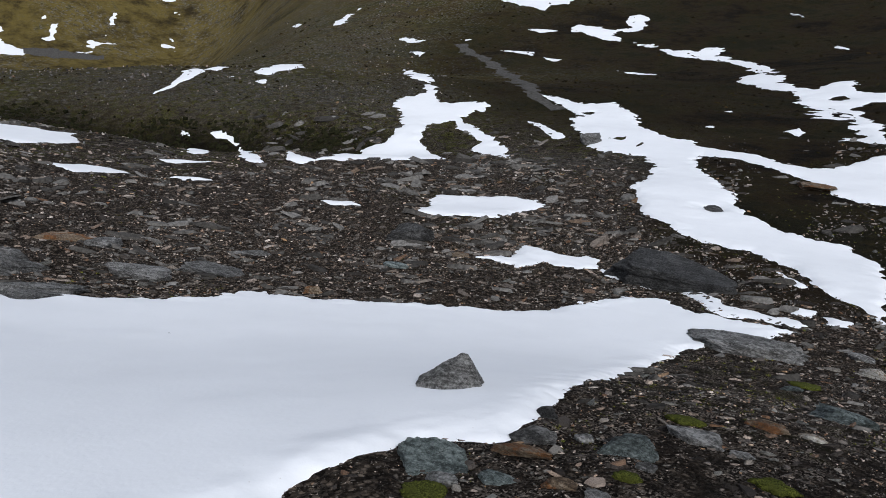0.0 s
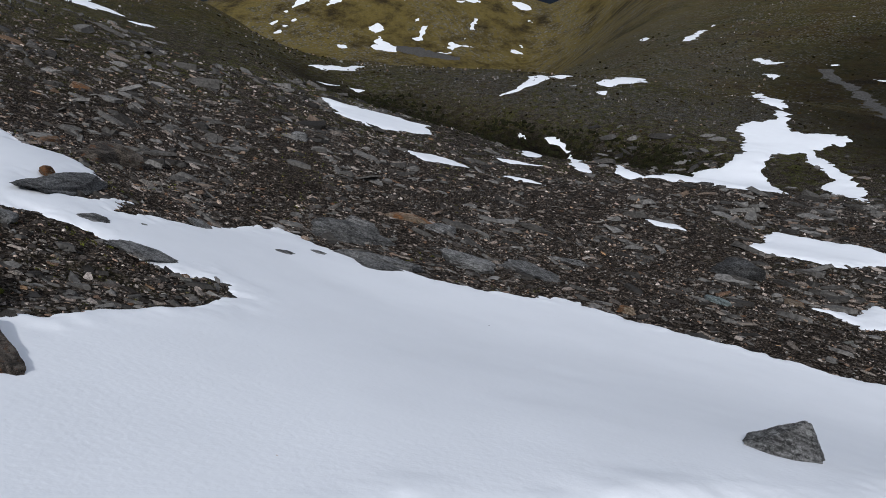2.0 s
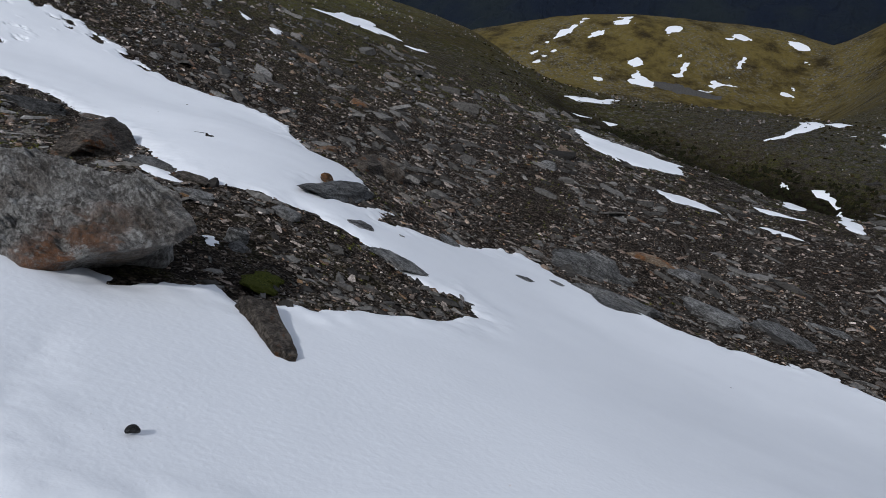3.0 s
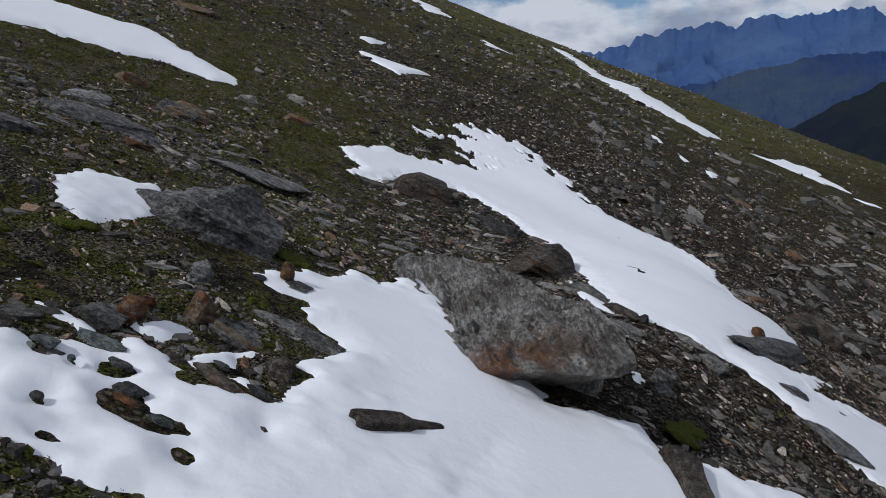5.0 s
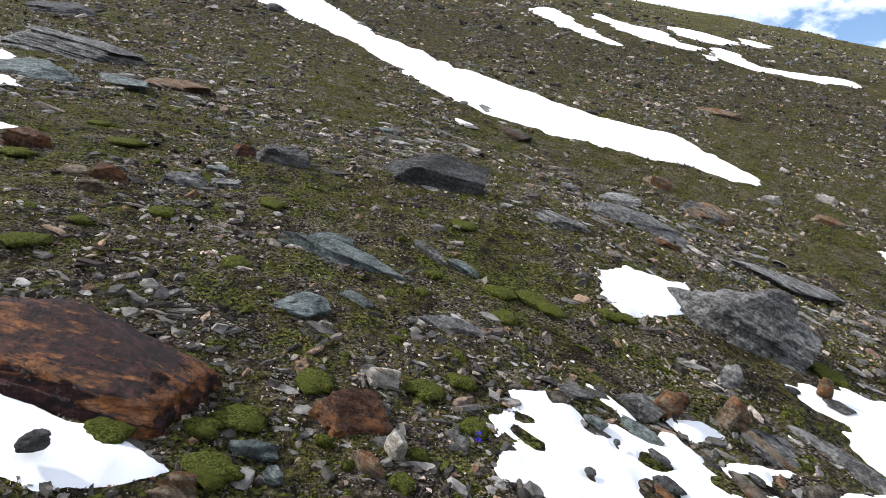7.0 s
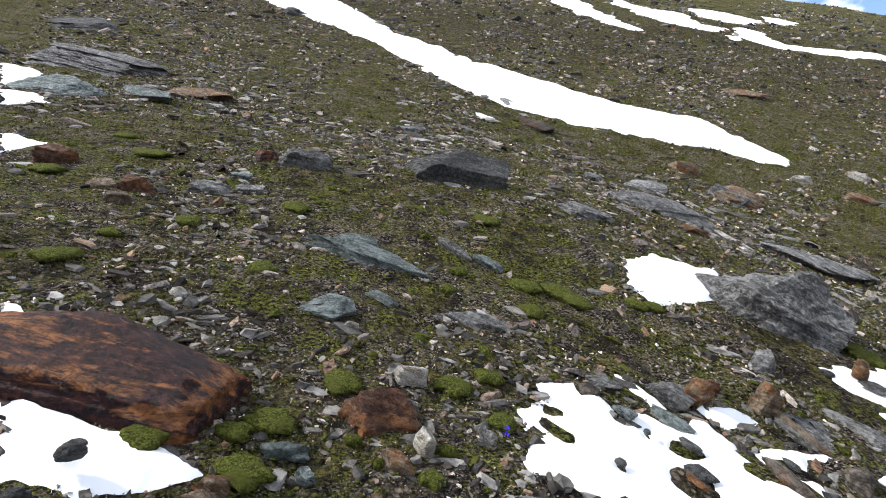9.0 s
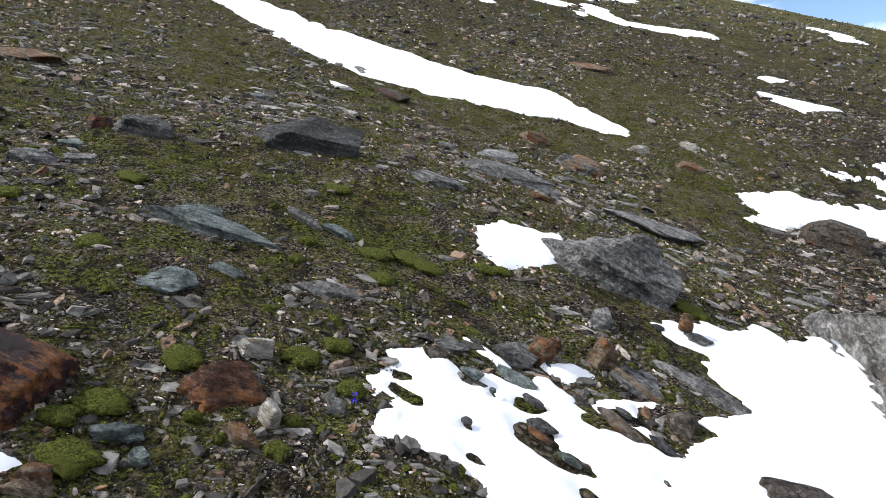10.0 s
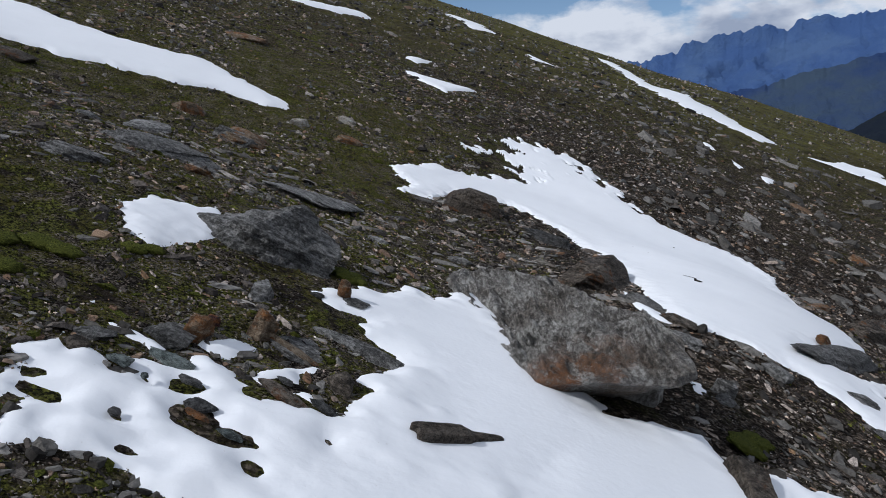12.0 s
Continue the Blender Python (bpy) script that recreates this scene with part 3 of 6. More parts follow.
# snow outlines on the plan, in metres
MAIN_BASIN = [(5.15, 9.37), (4.41, 9.8), (3.82, 10.23), (3.65, 11), (2.94, 10.83), (2.29, 10.37), (1.23, 9.76), (0.3, 9.64), (-0.7, 9.64), (-1.85, 9.59), (-2.79, 9.77), (-3.16, 9.48), (-3.11, 9.26), (-3.74, 8.83), (-4.47, 8.55), (-5.55, 8.16), (-6.5, 8.38), (-6.48, 8.46), (-6.88, 8.28), (-6.61, 6.73), (-6.32, 5.63), (-5.94, 4.39), (-5.24, 4.3), (-5.01, 4.61), (-4.45, 4.49), (-4.2, 4.25), (-4.02, 3.69), (-4.1, 3.07), (-4.1, 2.57), (-4.21, 2.31), (-4.19, 2.12), (-4.55, 2.12), (-4.54, 1.49), (-4.85, 0.86), (-3.29, 0.46), (-2.4, 0.2), (-2.2, 0.7), (-1.34, 1.57), (-1.35, 1.93), (-1, 2.04), (-0.71, 2.4), (-0.57, 2.62), (-0.26, 2.88), (-0.13, 3.07), (0.13, 3.05), (0.33, 3.06), (0.53, 3.42), (0.79, 4.02), (1.17, 4.87), (2.09, 6.52), (2.97, 8.03)]
RIB_STRIP = [(-7.01, 7.96), (-6.53, 6.57), (-6.35, 5.62), (-6.37, 5.02), (-7.04, 5.88), (-6.68, 5.04), (-6.81, 4.92), (-7.01, 4.69), (-7.75, 6.09), (-9.29, 7.07), (-9.7, 6.53), (-12.86, 8.25), (-13.94, 7.97), (-14.76, 6.76), (-16.2, 6.57), (-18.47, 6.41), (-18.98, 5.2), (-18.02, 4.08), (-16.81, 3.4), (-15.79, 4.03), (-14.47, 2.34), (-14.72, 2.07), (-13.35, 1.09), (-12.51, 1.35), (-11.96, 1.02), (-11.95, 1.53), (-12.85, 2.24), (-13.06, 3.08), (-11.75, 3.69), (-10.44, 3.77), (-8.47, 3.36), (-6.78, 3.11), (-6.57, 3.69), (-6.18, 4.09), (-5.74, 4.22), (-5.15, 4.17), (-4.72, 4.26), (-4.48, 4.5), (-4.9, 5.69), (-5.65, 8)]
BOULDER_FRONT = [(-4.19, 2.12), (-4.55, 2.12), (-4.45, 1.45), (-4.7, 1.5), (-4.95, 1.43), (-5.42, 1.33), (-5.94, 1.21), (-6.57, 1.13), (-6.76, 1.04), (-6.31, 0.81), (-6.04, 0.64), (-6.22, 0.6), (-6.17, 0.42), (-5.78, 0.21), (-5.84, 0.05), (-5.5, -0.1), (-5.25, -0.3), (-5.08, -0.13), (-5.08, 0.04), (-4.75, -0.03), (-4.58, 0.15), (-4.44, 0.19), (-4.2, 0.05), (-4.06, -0.1), (-3.95, -0.1), (-3.57, -0.19), (-3.6, -0.28), (-3.72, -0.31), (-3.98, -0.3), (-4.1, -0.26), (-4.01, -0.43), (-3.82, -0.53), (-3.67, -0.61), (-3.75, -0.65), (-3.81, -0.74), (-3.88, -0.79), (-3.84, -0.83), (-3.73, -0.81), (-3.66, -0.86), (-3.65, -0.95), (-3.65, -1), (-3.59, -1.09), (-3.53, -1.07), (-3.52, -1.01), (-3.48, -1.05), (-3.49, -1.09), (-3.55, -1.15), (-3.58, -1.21), (-3.56, -1.24), (-3.5, -1.27), (-3.56, -1.3), (-3.7, -1.31), (-3.59, -1.33), (-3.5, -1.38), (-3.43, -1.41), (-3.37, -1.36), (-3.24, -1.39), (-3.16, -1.41), (-3.1, -1.37), (-3.04, -1.34), (-3.11, -1.33), (-3.12, -1.27), (-3.04, -1.25), (-2.97, -1.26), (-2.88, -1.26), (-2.81, -1.27), (-2.77, -1.24), (-2.81, -1.18), (-2.8, -1.11), (-2.84, -1.06), (-2.84, -1.01), (-2.82, -0.94), (-2.82, -0.88), (-2.74, -0.83), (-2.72, -0.78), (-2.7, -0.73), (-2.72, -0.62), (-2.72, -0.64), (-2.57, -0.51), (-2.47, -0.18), (-2.41, 0.16), (-2.6, 0.29), (-3.27, 0.73)]
LOOP_DRIFT = [
    [(-4.37, 76.34), (-2.8, 75.79), (-0.54, 44.53), (-0.38, 41.82), (-0.18, 38.75), (0.47, 38.36), (2.44, 39.27), (2.48, 38.38), (1.88, 37.02), (1.23, 36.11), (1.19, 34.86), (1.7, 33.16), (2.36, 31.45), (2.69, 28.9), (2.48, 27.51), (1.94, 28.49), (1.27, 29.74), (1.17, 30.25), (1.49, 31.28), (0.92, 33.02), (0.43, 34.75), (-0.5, 34.19), (-0.91, 32.43), (-0.95, 31.26), (-0.76, 30.2), (0.02, 29.49), (-0.04, 26.51), (-0.9, 25.72), (-1.69, 25.4), (-2.89, 25.33), (-3.62, 24.81), (-4.37, 24.64), (-3.96, 25.85), (-3.5, 30.92), (-2.55, 31.24), (-2.22, 31.93), (-2.03, 33.03), (-2.11, 36.07), (-2.53, 36.98), (-2.53, 38.37), (-1.63, 39.5), (-0.89, 40.32), (-1.17, 42.87), (-1.8, 44.06)],
]
LEFT_DRIFT = [
    [(-17.3, 24.7), (-14.9, 25), (-13, 25.6), (-11.8, 23.8), (-12.5, 21.6), (-14.1, 20.8)],
]
BANK_DRIFT = [
    [(-0.62, 17.36), (-0.23, 19.95), (1.9, 20.3), (2.83, 19.26), (1.35, 17.2), (0.08, 16.88)],
]
SCREE_STREAK = [
    [(-10.65, 19.05), (-10.2, 20.43), (-8.89, 20.11), (-9.6, 18.48)],
    [(-9.2, 22.9), (-7.5, 23.6), (-8.46, 22.26)],
    [(-8.12, 20.45), (-6.04, 19.59), (-7.2, 19.41)],
    [(-3.09, 17.34), (-2.29, 17.66), (-2.03, 17.32), (-2.74, 16.9)],
]
ROCK_DRIFT = [
    [(0.69, 13.45), (1.1, 13.72), (1.38, 13.6), (1.54, 14.03), (1.71, 14.56), (2, 14.46), (2.42, 14.04), (3.01, 14.03), (3.25, 13.93), (3.1, 13.2), (2.6, 13.07), (2.24, 13.24), (2.03, 13.55), (1.77, 13.08), (1.43, 12.96), (1.07, 13.25)],
    [(3.12, 13.21), (3.39, 12.65), (3.86, 12.02), (3.75, 11.72), (3.36, 12.1), (3.04, 12.65)],
]
TOE_DRIFT = [
    [(4.21, 11.61), (4.62, 11.85), (4.6, 11.19), (4.64, 10.62), (5, 10.37), (5.37, 10.01), (5.64, 9.88), (5.36, 9.63), (5.05, 9.69), (4.65, 9.97), (4.32, 9.81), (4.13, 10.22), (4.11, 10.56)],
    [(5.64, 10.8), (6.08, 10.66), (5.79, 10.27), (5.53, 10.33)],
    [(6.1, 10.41), (6.47, 10.25), (6.2, 9.9), (5.91, 9.97)],
    [(6.52, 13.09), (6.58, 12.59), (6.59, 12.01), (6.43, 11.83), (6.3, 12.25)],
]
LONE_DRIFT = [
    [(-5.75, -1.56), (-6.18, -1.43), (-6.4, -1.15), (-6.66, -1), (-5.9, -0.89), (-5.1, -1.2), (-5.25, -1.41)],
]
UPHILL_STREAK = [
    [(-24.34, -16.06), (-22.78, -14.14), (-20.24, -11.42), (-19.89, -9.76), (-18.74, -7.91), (-17.85, -6.23), (-17, -4.76), (-17.02, -4.01), (-17.25, -3.08), (-17.68, -2.32), (-16.76, -1.67), (-16.4, -1.22), (-16.02, -0.74), (-15.42, -0.69), (-15.26, -1.07), (-15.33, -1.75), (-14.84, -2.5), (-14.67, -2.98), (-14.45, -3.67), (-13.86, -4.36), (-14.12, -4.6), (-13.87, -4.91), (-13.84, -5.57), (-14.15, -6.4), (-14.5, -7.19), (-17.12, -9.07), (-17.4, -9.86), (-18.39, -11.11), (-19.11, -12.68), (-19.77, -13.92), (-20.63, -15.85), (-21.29, -17.05), (-23.49, -21.25), (-27.34, -19.66)],
]
CREST_STREAK = [
    [(-43.54, -14.39), (-50.63, -14.69), (-40.21, -10.21), (-34.58, -7.8), (-33.67, -6.59), (-32.76, -6.7), (-32.73, -7.88), (-37.33, -10.63)],
    [(-55.94, -13.25), (-55.49, -11.93), (-50.43, -9.07), (-51.34, -8.16), (-44.2, -5.87), (-40.57, -4.87), (-41.85, -3.86), (-38.03, -3.71), (-36.21, -4.62), (-36.52, -6.15), (-42.35, -8.87), (-46.27, -10.84)],
    [(-57.87, -8.04), (-58.15, -6.45), (-56.89, -4.83), (-56.1, -3.09), (-47.62, -3.04), (-44.67, -4.16), (-44.41, -5.59)],
    [(-42.09, -3.85), (-43.84, -2.96), (-39.36, -1.71), (-38.58, -0.97), (-39.3, 0.43), (-40.59, 1.86), (-41.94, 3.34), (-39.98, 3.17), (-37.84, 1.71), (-36.96, -0.06), (-36.81, -1.39), (-37.02, -2.55), (-37.64, -3.31)],
    [(-60.37, -3.45), (-60.89, -2.07), (-58.57, -0.69), (-54.73, -1.23), (-54.94, -2.59)],
    [(-37.05, -3.8), (-37.4, -3.05), (-36.71, -2.84), (-35.88, -3.41)],
    [(-75.5, 13.4), (-76.4, 18.2), (-56, 11.9)],
]
MID_STREAK = [
    [(-25.18, 2.78), (-24.96, 3.69), (-24.69, 5.23), (-22.16, 3.75), (-23.42, 3.1)],
    [(-27.7, 3), (-29.3, 4.9), (-27.2, 3.6)],
    [(-74.6, 13.2), (-55.9, 14), (-52.3, 11.1)],
    [(-49.6, 13.9), (-46.2, 15.1), (-45.7, 13.5)],
]
RIDGE_STREAK = [
    [(-77.3, 29.8), (-76.5, 31.4), (-54.5, 25.4), (-54.3, 28.6), (-35.7, 23.8), (-34.7, 21.9), (-42.3, 21.8), (-49.5, 22.2)],
    [(-34.1, 24), (-36.7, 28.3), (-34.2, 28.9), (-30.3, 25.6), (-33, 25.4)],
    [(-27.56, 14.77), (-26.69, 14.86), (-26.09, 14.66), (-26.24, 14.33)],
    [(-25.45, 14.75), (-24.53, 14.83), (-24.07, 14.33)],
    [(-24.03, 15.09), (-23.69, 15.53), (-22.78, 14.56)],
    [(-34.2, 24.5), (-36.3, 28.5), (-29.7, 26.9), (-30.6, 25.4)],
    [(-28.6, 25.9), (-28.1, 27.5), (-27.5, 25.7)],
]
SIDE_SCRAP = [
    [(-7.34, -10.68), (-7.43, -10.32), (-7.3, -9.74), (-6.66, -9.04), (-5.72, -8.3)],
    [(-5.46, -7.92), (-5.79, -7.84), (-5.62, -7.28), (-4.94, -7.16)],
    [(-4.06, -5.87), (-4.12, -5.64), (-4.24, -5.51), (-3.7, -5.34)],
    [(-2.27, -3.24), (-2.28, -3.16), (-2.25, -3.04), (-2.11, -3.02)],
    [(-5.47, 2.53), (-5.56, 2.7), (-5.25, 2.55), (-5.13, 2.38)],
    [(-4.07, -1.5), (-4.07, -1.46), (-3.99, -1.44), (-3.99, -1.46)],
    [(-3.94, -1.44), (-3.95, -1.38), (-3.87, -1.37), (-3.87, -1.41)],
    [(-4.14, -1.35), (-4.19, -1.29), (-4.11, -1.29), (-4.08, -1.33)],
    [(-3.95, -0.79), (-4.07, -0.71), (-4.1, -0.61), (-3.94, -0.63), (-3.88, -0.73)],
    [(-7.9, 3.02), (-7.3, 3.07), (-6.93, 3.19), (-6.73, 3), (-7.16, 2.82)],
    [(-12.57, -5.61), (-12.61, -5.21), (-12.09, -5.31)],
]
NEAR_SCRAP = [
    [(-1.82, -2.59), (-1.88, -2.52), (-1.91, -2.38), (-1.94, -2.2), (-2, -2.09), (-2, -1.93), (-1.93, -1.93), (-1.81, -2), (-1.7, -2.08), (-1.62, -2.16), (-1.57, -2.23)],
    [(-3.9, -1.19), (-3.89, -1.09), (-3.84, -1), (-3.82, -0.92), (-3.75, -0.93), (-3.76, -1), (-3.83, -1.05), (-3.83, -1.14)],
    [(-3.99, -0.79), (-4.12, -0.69), (-4.12, -0.56), (-3.99, -0.62), (-3.9, -0.72), (-3.9, -0.78)],
]
PASS_STREAK = [
    [(-15.6, 36.8), (-14.8, 37.1), (-14.2, 38.6), (-14.2, 40.1), (-14.5, 41.7), (-14, 42.9), (-13.3, 42), (-13.2, 39.6), (-13.8, 38.2), (-14.5, 37)],
    [(-13.5, 42.3), (-13.1, 43.2), (-12.4, 43.2), (-12.6, 41.8)],
    [(-25.1, 34.9), (-23.5, 38.5), (-24.2, 36.7)],
    [(-15.5, 105.7), (-13, 116.3), (-13.6, 108.5)],
    [(5.1, 115.1), (9.2, 110.6), (17.7, 107.9), (13.4, 104.3), (9.1, 108.8)],
    [(-5.8, 92.6), (-2.3, 90.6), (-2.9, 88.9)],
    [(-0.3, 90.8), (3.7, 90.5), (3, 89.5)],
    [(4.2, 34.6), (5.3, 31.3), (4.6, 32)],
    [(15.6, 93.7), (17.3, 97.4), (17.8, 95.7), (20.1, 95.7), (20.7, 94.9), (22.9, 96.2), (24.3, 100.9), (26, 101.7), (27.1, 100.2), (25.3, 94.4), (23.1, 93), (21.6, 93.6), (20.7, 91.3), (21.1, 88.4), (18.1, 90.7)],
    [(8.4, 110.8), (18.4, 109.3), (17.1, 106.2), (14.8, 106.3), (13.8, 103.7), (10.5, 106.7)],
    [(16.4, 76.3), (20.6, 71), (19.7, 69.3), (18.1, 71.1)],
    [(12.4, 34.8), (13.1, 34.8), (12.6, 33.7), (12.2, 33.8)],
    [(14.7, 38.7), (15.7, 39.3), (15, 38.3)],
    [(15.3, 33), (16.5, 33.9), (16.5, 32.8), (15.5, 31.7)],
    [(42.8, 99.1), (44, 94.1), (43.1, 93.1)],
    [(41.1, 80.1), (40.8, 76.5), (40.3, 75.7), (40.1, 77.6)],
    [(10.3, 94.9), (13.8, 93.9), (12, 93.1)],
    [(5.6, 86.2), (10.3, 84.9), (9.7, 82.3), (7.6, 84)],
    [(10.3, 81.6), (12.6, 80.5), (11.6, 79.4)],
    [(4, 34.9), (4.5, 34.5), (5.4, 31.4), (4.9, 30.9), (4.3, 33.2)],
    [(-10.6, 41.5), (-9.9, 42.9), (-14.7, 79.8), (-8, 43.6), (-9.1, 42.3), (-9.7, 41)],
    [(-10, 39.4), (-9.3, 40.6), (-9.5, 39.2)],
    [(-16, 105.9), (-15.1, 111), (-12.9, 120.2), (-13.4, 111.5), (-14.2, 104.6)],
    [(-24, 118.4), (-21.7, 118.8), (-21.6, 115.2)],
    [(-5.9, 92.4), (-4.8, 92.9), (-2, 90.1), (-3.7, 89.3)],
    [(-4.2, 84.6), (-2.1, 83.5), (-2.6, 81.5)],
    [(-11.7, 40.1), (-11.2, 40.2), (-11.3, 39.7)],
    [(-25.5, 35), (-25.5, 42), (-23.8, 37.5), (-24.7, 35.7)],
    [(-23.5, 32.7), (-22.6, 34.5), (-22.8, 33)],
    [(-22.3, 34.4), (-21.4, 35), (-21.6, 34.1)],
]
STREAM_DRIFT = [
    [(5.61, 42.21), (6.55, 42.61), (7.4, 40.92), (8.64, 40.83), (9.54, 41.38), (9.77, 40.3), (9.78, 37.16), (9.31, 34.15), (9.43, 32.21), (10.01, 30.76), (10.46, 30.67), (10.48, 29.27), (10.48, 28.25), (9.96, 27.07), (9.46, 26.51), (8.99, 25.11), (8.76, 23.27), (8.61, 21.6), (8.22, 19.67), (8.06, 18.07), (8.25, 17.12), (8.43, 16.58), (8.72, 16.03), (9.24, 15.72), (9.32, 14.9), (9.26, 14), (6.89, 10.04), (6.96, 10.59), (6.92, 11.12), (6.77, 11.68), (6.91, 12.38), (7.01, 13.25), (6.96, 14.15), (6.72, 14.74), (6.32, 14.98), (5.89, 15.56), (5.57, 16.24), (5.3, 17.17), (5.15, 18.24), (5.42, 20.07), (5.94, 21.92), (6.83, 23.36), (7.49, 25.05), (7.54, 27.19), (6.75, 27.95), (6.2, 28.53), (5.81, 30.14), (6.1, 35.68), (6.99, 36.79), (6.03, 40.07)],
    [(10.3, 28.74), (11.52, 27.78), (12.08, 27.02), (12.29, 25.55), (12.81, 24.91), (13.65, 25), (14.65, 25.78), (15.24, 26.13), (16.39, 26.76), (16.98, 26.68), (12.75, 19.18), (12, 19.82), (11.66, 20.42), (11.59, 20.76), (11.81, 22.43), (11.38, 23.1), (11.04, 25.02), (10.49, 26.22), (9.71, 26.97)],
]
FLANK_DRIFT = [
    [(24.64, 61.99), (26.83, 62.84), (26.28, 58.36), (24.89, 53.23), (24.96, 50.01), (26.39, 51.09), (28.28, 51.43), (26.38, 47.18), (26.93, 46.74), (27.89, 45.38), (26.64, 43.17), (24.29, 42.39), (23.29, 41.11), (21.26, 36.06), (18.7, 30.51), (17.6, 27.78), (17.06, 29.16), (16.75, 30.28), (16.91, 31.06), (18.2, 31.67), (18.93, 33.55), (20.99, 37.13), (19.5, 36.2), (18.25, 36.54), (18.62, 37.91), (20.78, 40.5), (20.91, 42.45), (20.68, 43.8), (22.66, 46.96), (23.09, 49.97), (22.39, 52.93), (23.32, 58.27)],
]
SADDLE_DRIFT = [
    [(22.06, 88.51), (23.77, 87.49), (25.84, 83.41), (28.07, 82.65), (29.8, 84.2), (30.84, 82.71), (29.5, 79.3), (29.86, 75.77), (30.51, 71.78), (30.45, 68.14), (27.23, 61.37), (27.7, 67.3), (28.28, 74.44), (26.9, 77.05), (24.84, 79.88), (23.21, 85.18)],
]
GULLY_DRIFT = [
    [(-11.09, 33.79), (-10.21, 33.74), (-9.71, 33.2), (-9.09, 32.7), (-6.5, 25.01), (-6, 23.93), (-6.36, 23.64), (-6.9, 24.31), (-9.57, 32.5), (-9.93, 33.02), (-10.48, 33.17), (-11, 33.41)],
    [(-12.27, 33.85), (-11.64, 33.65), (-11.63, 33.13), (-12.24, 33.46)],
    [(-9.66, 26.76), (-10.89, 32.71), (-8.32, 25.8), (-8.66, 24.7)],
    [(-5.46, 24.28), (-5.58, 26.33), (-4.94, 25.11), (-4.35, 24.72), (-4.85, 24.07)],
]
HILL_STREAK = [
    [(-226.7, 280.6), (-226, 300.3), (-225.2, 314.5), (-223.7, 327.4), (-221.7, 321.1), (-223, 305.1), (-224.3, 294), (-224.9, 280.3)],
    [(-218.6, 279.7), (-220.1, 293), (-218.2, 296.8), (-216.7, 288.8), (-216.3, 280.2)],
    [(-212.2, 314.9), (-208.8, 321.4), (-207.2, 324.6), (-206.1, 319.9), (-209.8, 313.8)],
    [(-207.6, 335), (-207.3, 340.4), (-206.5, 344.1), (-204.3, 338.2), (-205.3, 333.9)],
    [(-183.9, 337), (-184.8, 344.2), (-183.9, 350.4), (-181.9, 352.2), (-181.2, 343.2), (-181.8, 337.1)],
    [(-180.5, 290.1), (-177.2, 295.9), (-177.4, 302.9), (-183.1, 306.9), (-185.4, 311.3), (-183.1, 315), (-179.6, 311.3), (-177.7, 304.6), (-173.1, 302.8), (-168.5, 302.3), (-164.4, 301.1), (-162.5, 294.8), (-165.9, 291.5), (-171.4, 291.5)],
    [(-190.9, 286.1), (-185.4, 288.8), (-181.7, 284.6), (-184.7, 281.4)],
    [(-166.6, 311.8), (-164.2, 318.1), (-165.8, 325.3), (-163.7, 329), (-160.6, 322.4), (-159.7, 315.3), (-155.7, 313.1), (-158.5, 310.9)],
    [(-155.3, 304), (-151.8, 311), (-145.7, 314.2), (-142.9, 314.7), (-146.4, 310.7), (-152.2, 302.4)],
    [(-151.9, 321.6), (-149.1, 327.7), (-145.3, 338.2), (-144.8, 334.6), (-147.6, 325.1), (-142.7, 328.1), (-136.7, 331.7), (-143.4, 324.6), (-149.6, 318.9)],
    [(-127.8, 339.8), (-126, 346.8), (-125.3, 350.8), (-122.7, 350.4), (-120.2, 342.1), (-123.9, 339.4)],
    [(-120.9, 338.2), (-117.9, 340.6), (-118.2, 337.6)],
    [(-162.1, 364.4), (-161.4, 371.6), (-158.4, 371.5), (-159.4, 364.7)],
    [(-163.5, 357.1), (-159.8, 362.7), (-159.6, 359.6)],
    [(-171.2, 327.1), (-169.6, 331.6), (-167.2, 330), (-169.4, 326.5)],
    [(-150.3, 345), (-149, 350.3), (-146.1, 347.5), (-146.9, 341.1)],
    [(-139.5, 384.4), (-138.7, 388.5), (-134.8, 385.8), (-136.1, 381)],
    [(-132.5, 375.2), (-129.2, 376.3), (-126.2, 373.8), (-129.4, 373.9)],
]

HOLES = [(-3.13, -0.99, 0.029, 0.036, 80), (-3.28, -0.74, 0.072, 0.085, 80), (-3.14, -0.61, 0.078, 0.049, 80), (-3.52, -0.80, 0.079, 0.056, 80), (-3.48, -0.96, 0.020, 0.029, 80),
         (-3.16, -1.20, 0.016, 0.024, 80), (-2.96, -1.18, 0.018, 0.032, 80), (-3.30, -1.32, 0.038, 0.031, 80), (-3.17, -1.29, 0.046, 0.049, 80), (-2.84, -1.12, 0.021, 0.023, 80),
         (-2.93, -0.89, 0.043, 0.028, 80), (-3.69, -0.60, 0.047, 0.051, 80), (-3.74, -0.42, 0.059, 0.041, 80), (-3.60, -0.43, 0.127, 0.066, 80), (-3.85, -0.27, 0.080, 0.153, 80),
         (-3.89, -0.16, 0.087, 0.112, 80), (-3.56, -0.26, 0.072, 0.049, 80), (-3.30, -0.24, 0.013, 0.019, 80), (-2.96, -0.52, 0.027, 0.037, 80)]
ROCK_ISLANDS = [(7.3, 18.7, 0.20, 0.33, -21), (24.4, 45.7, 0.25, 0.34, -28), (20.8, 38.5, 0.34, 0.69, -28), (19.3, 38.5, 0.26, 0.62, -27), (7.4, 37.5, 0.21, 0.31, -11)]
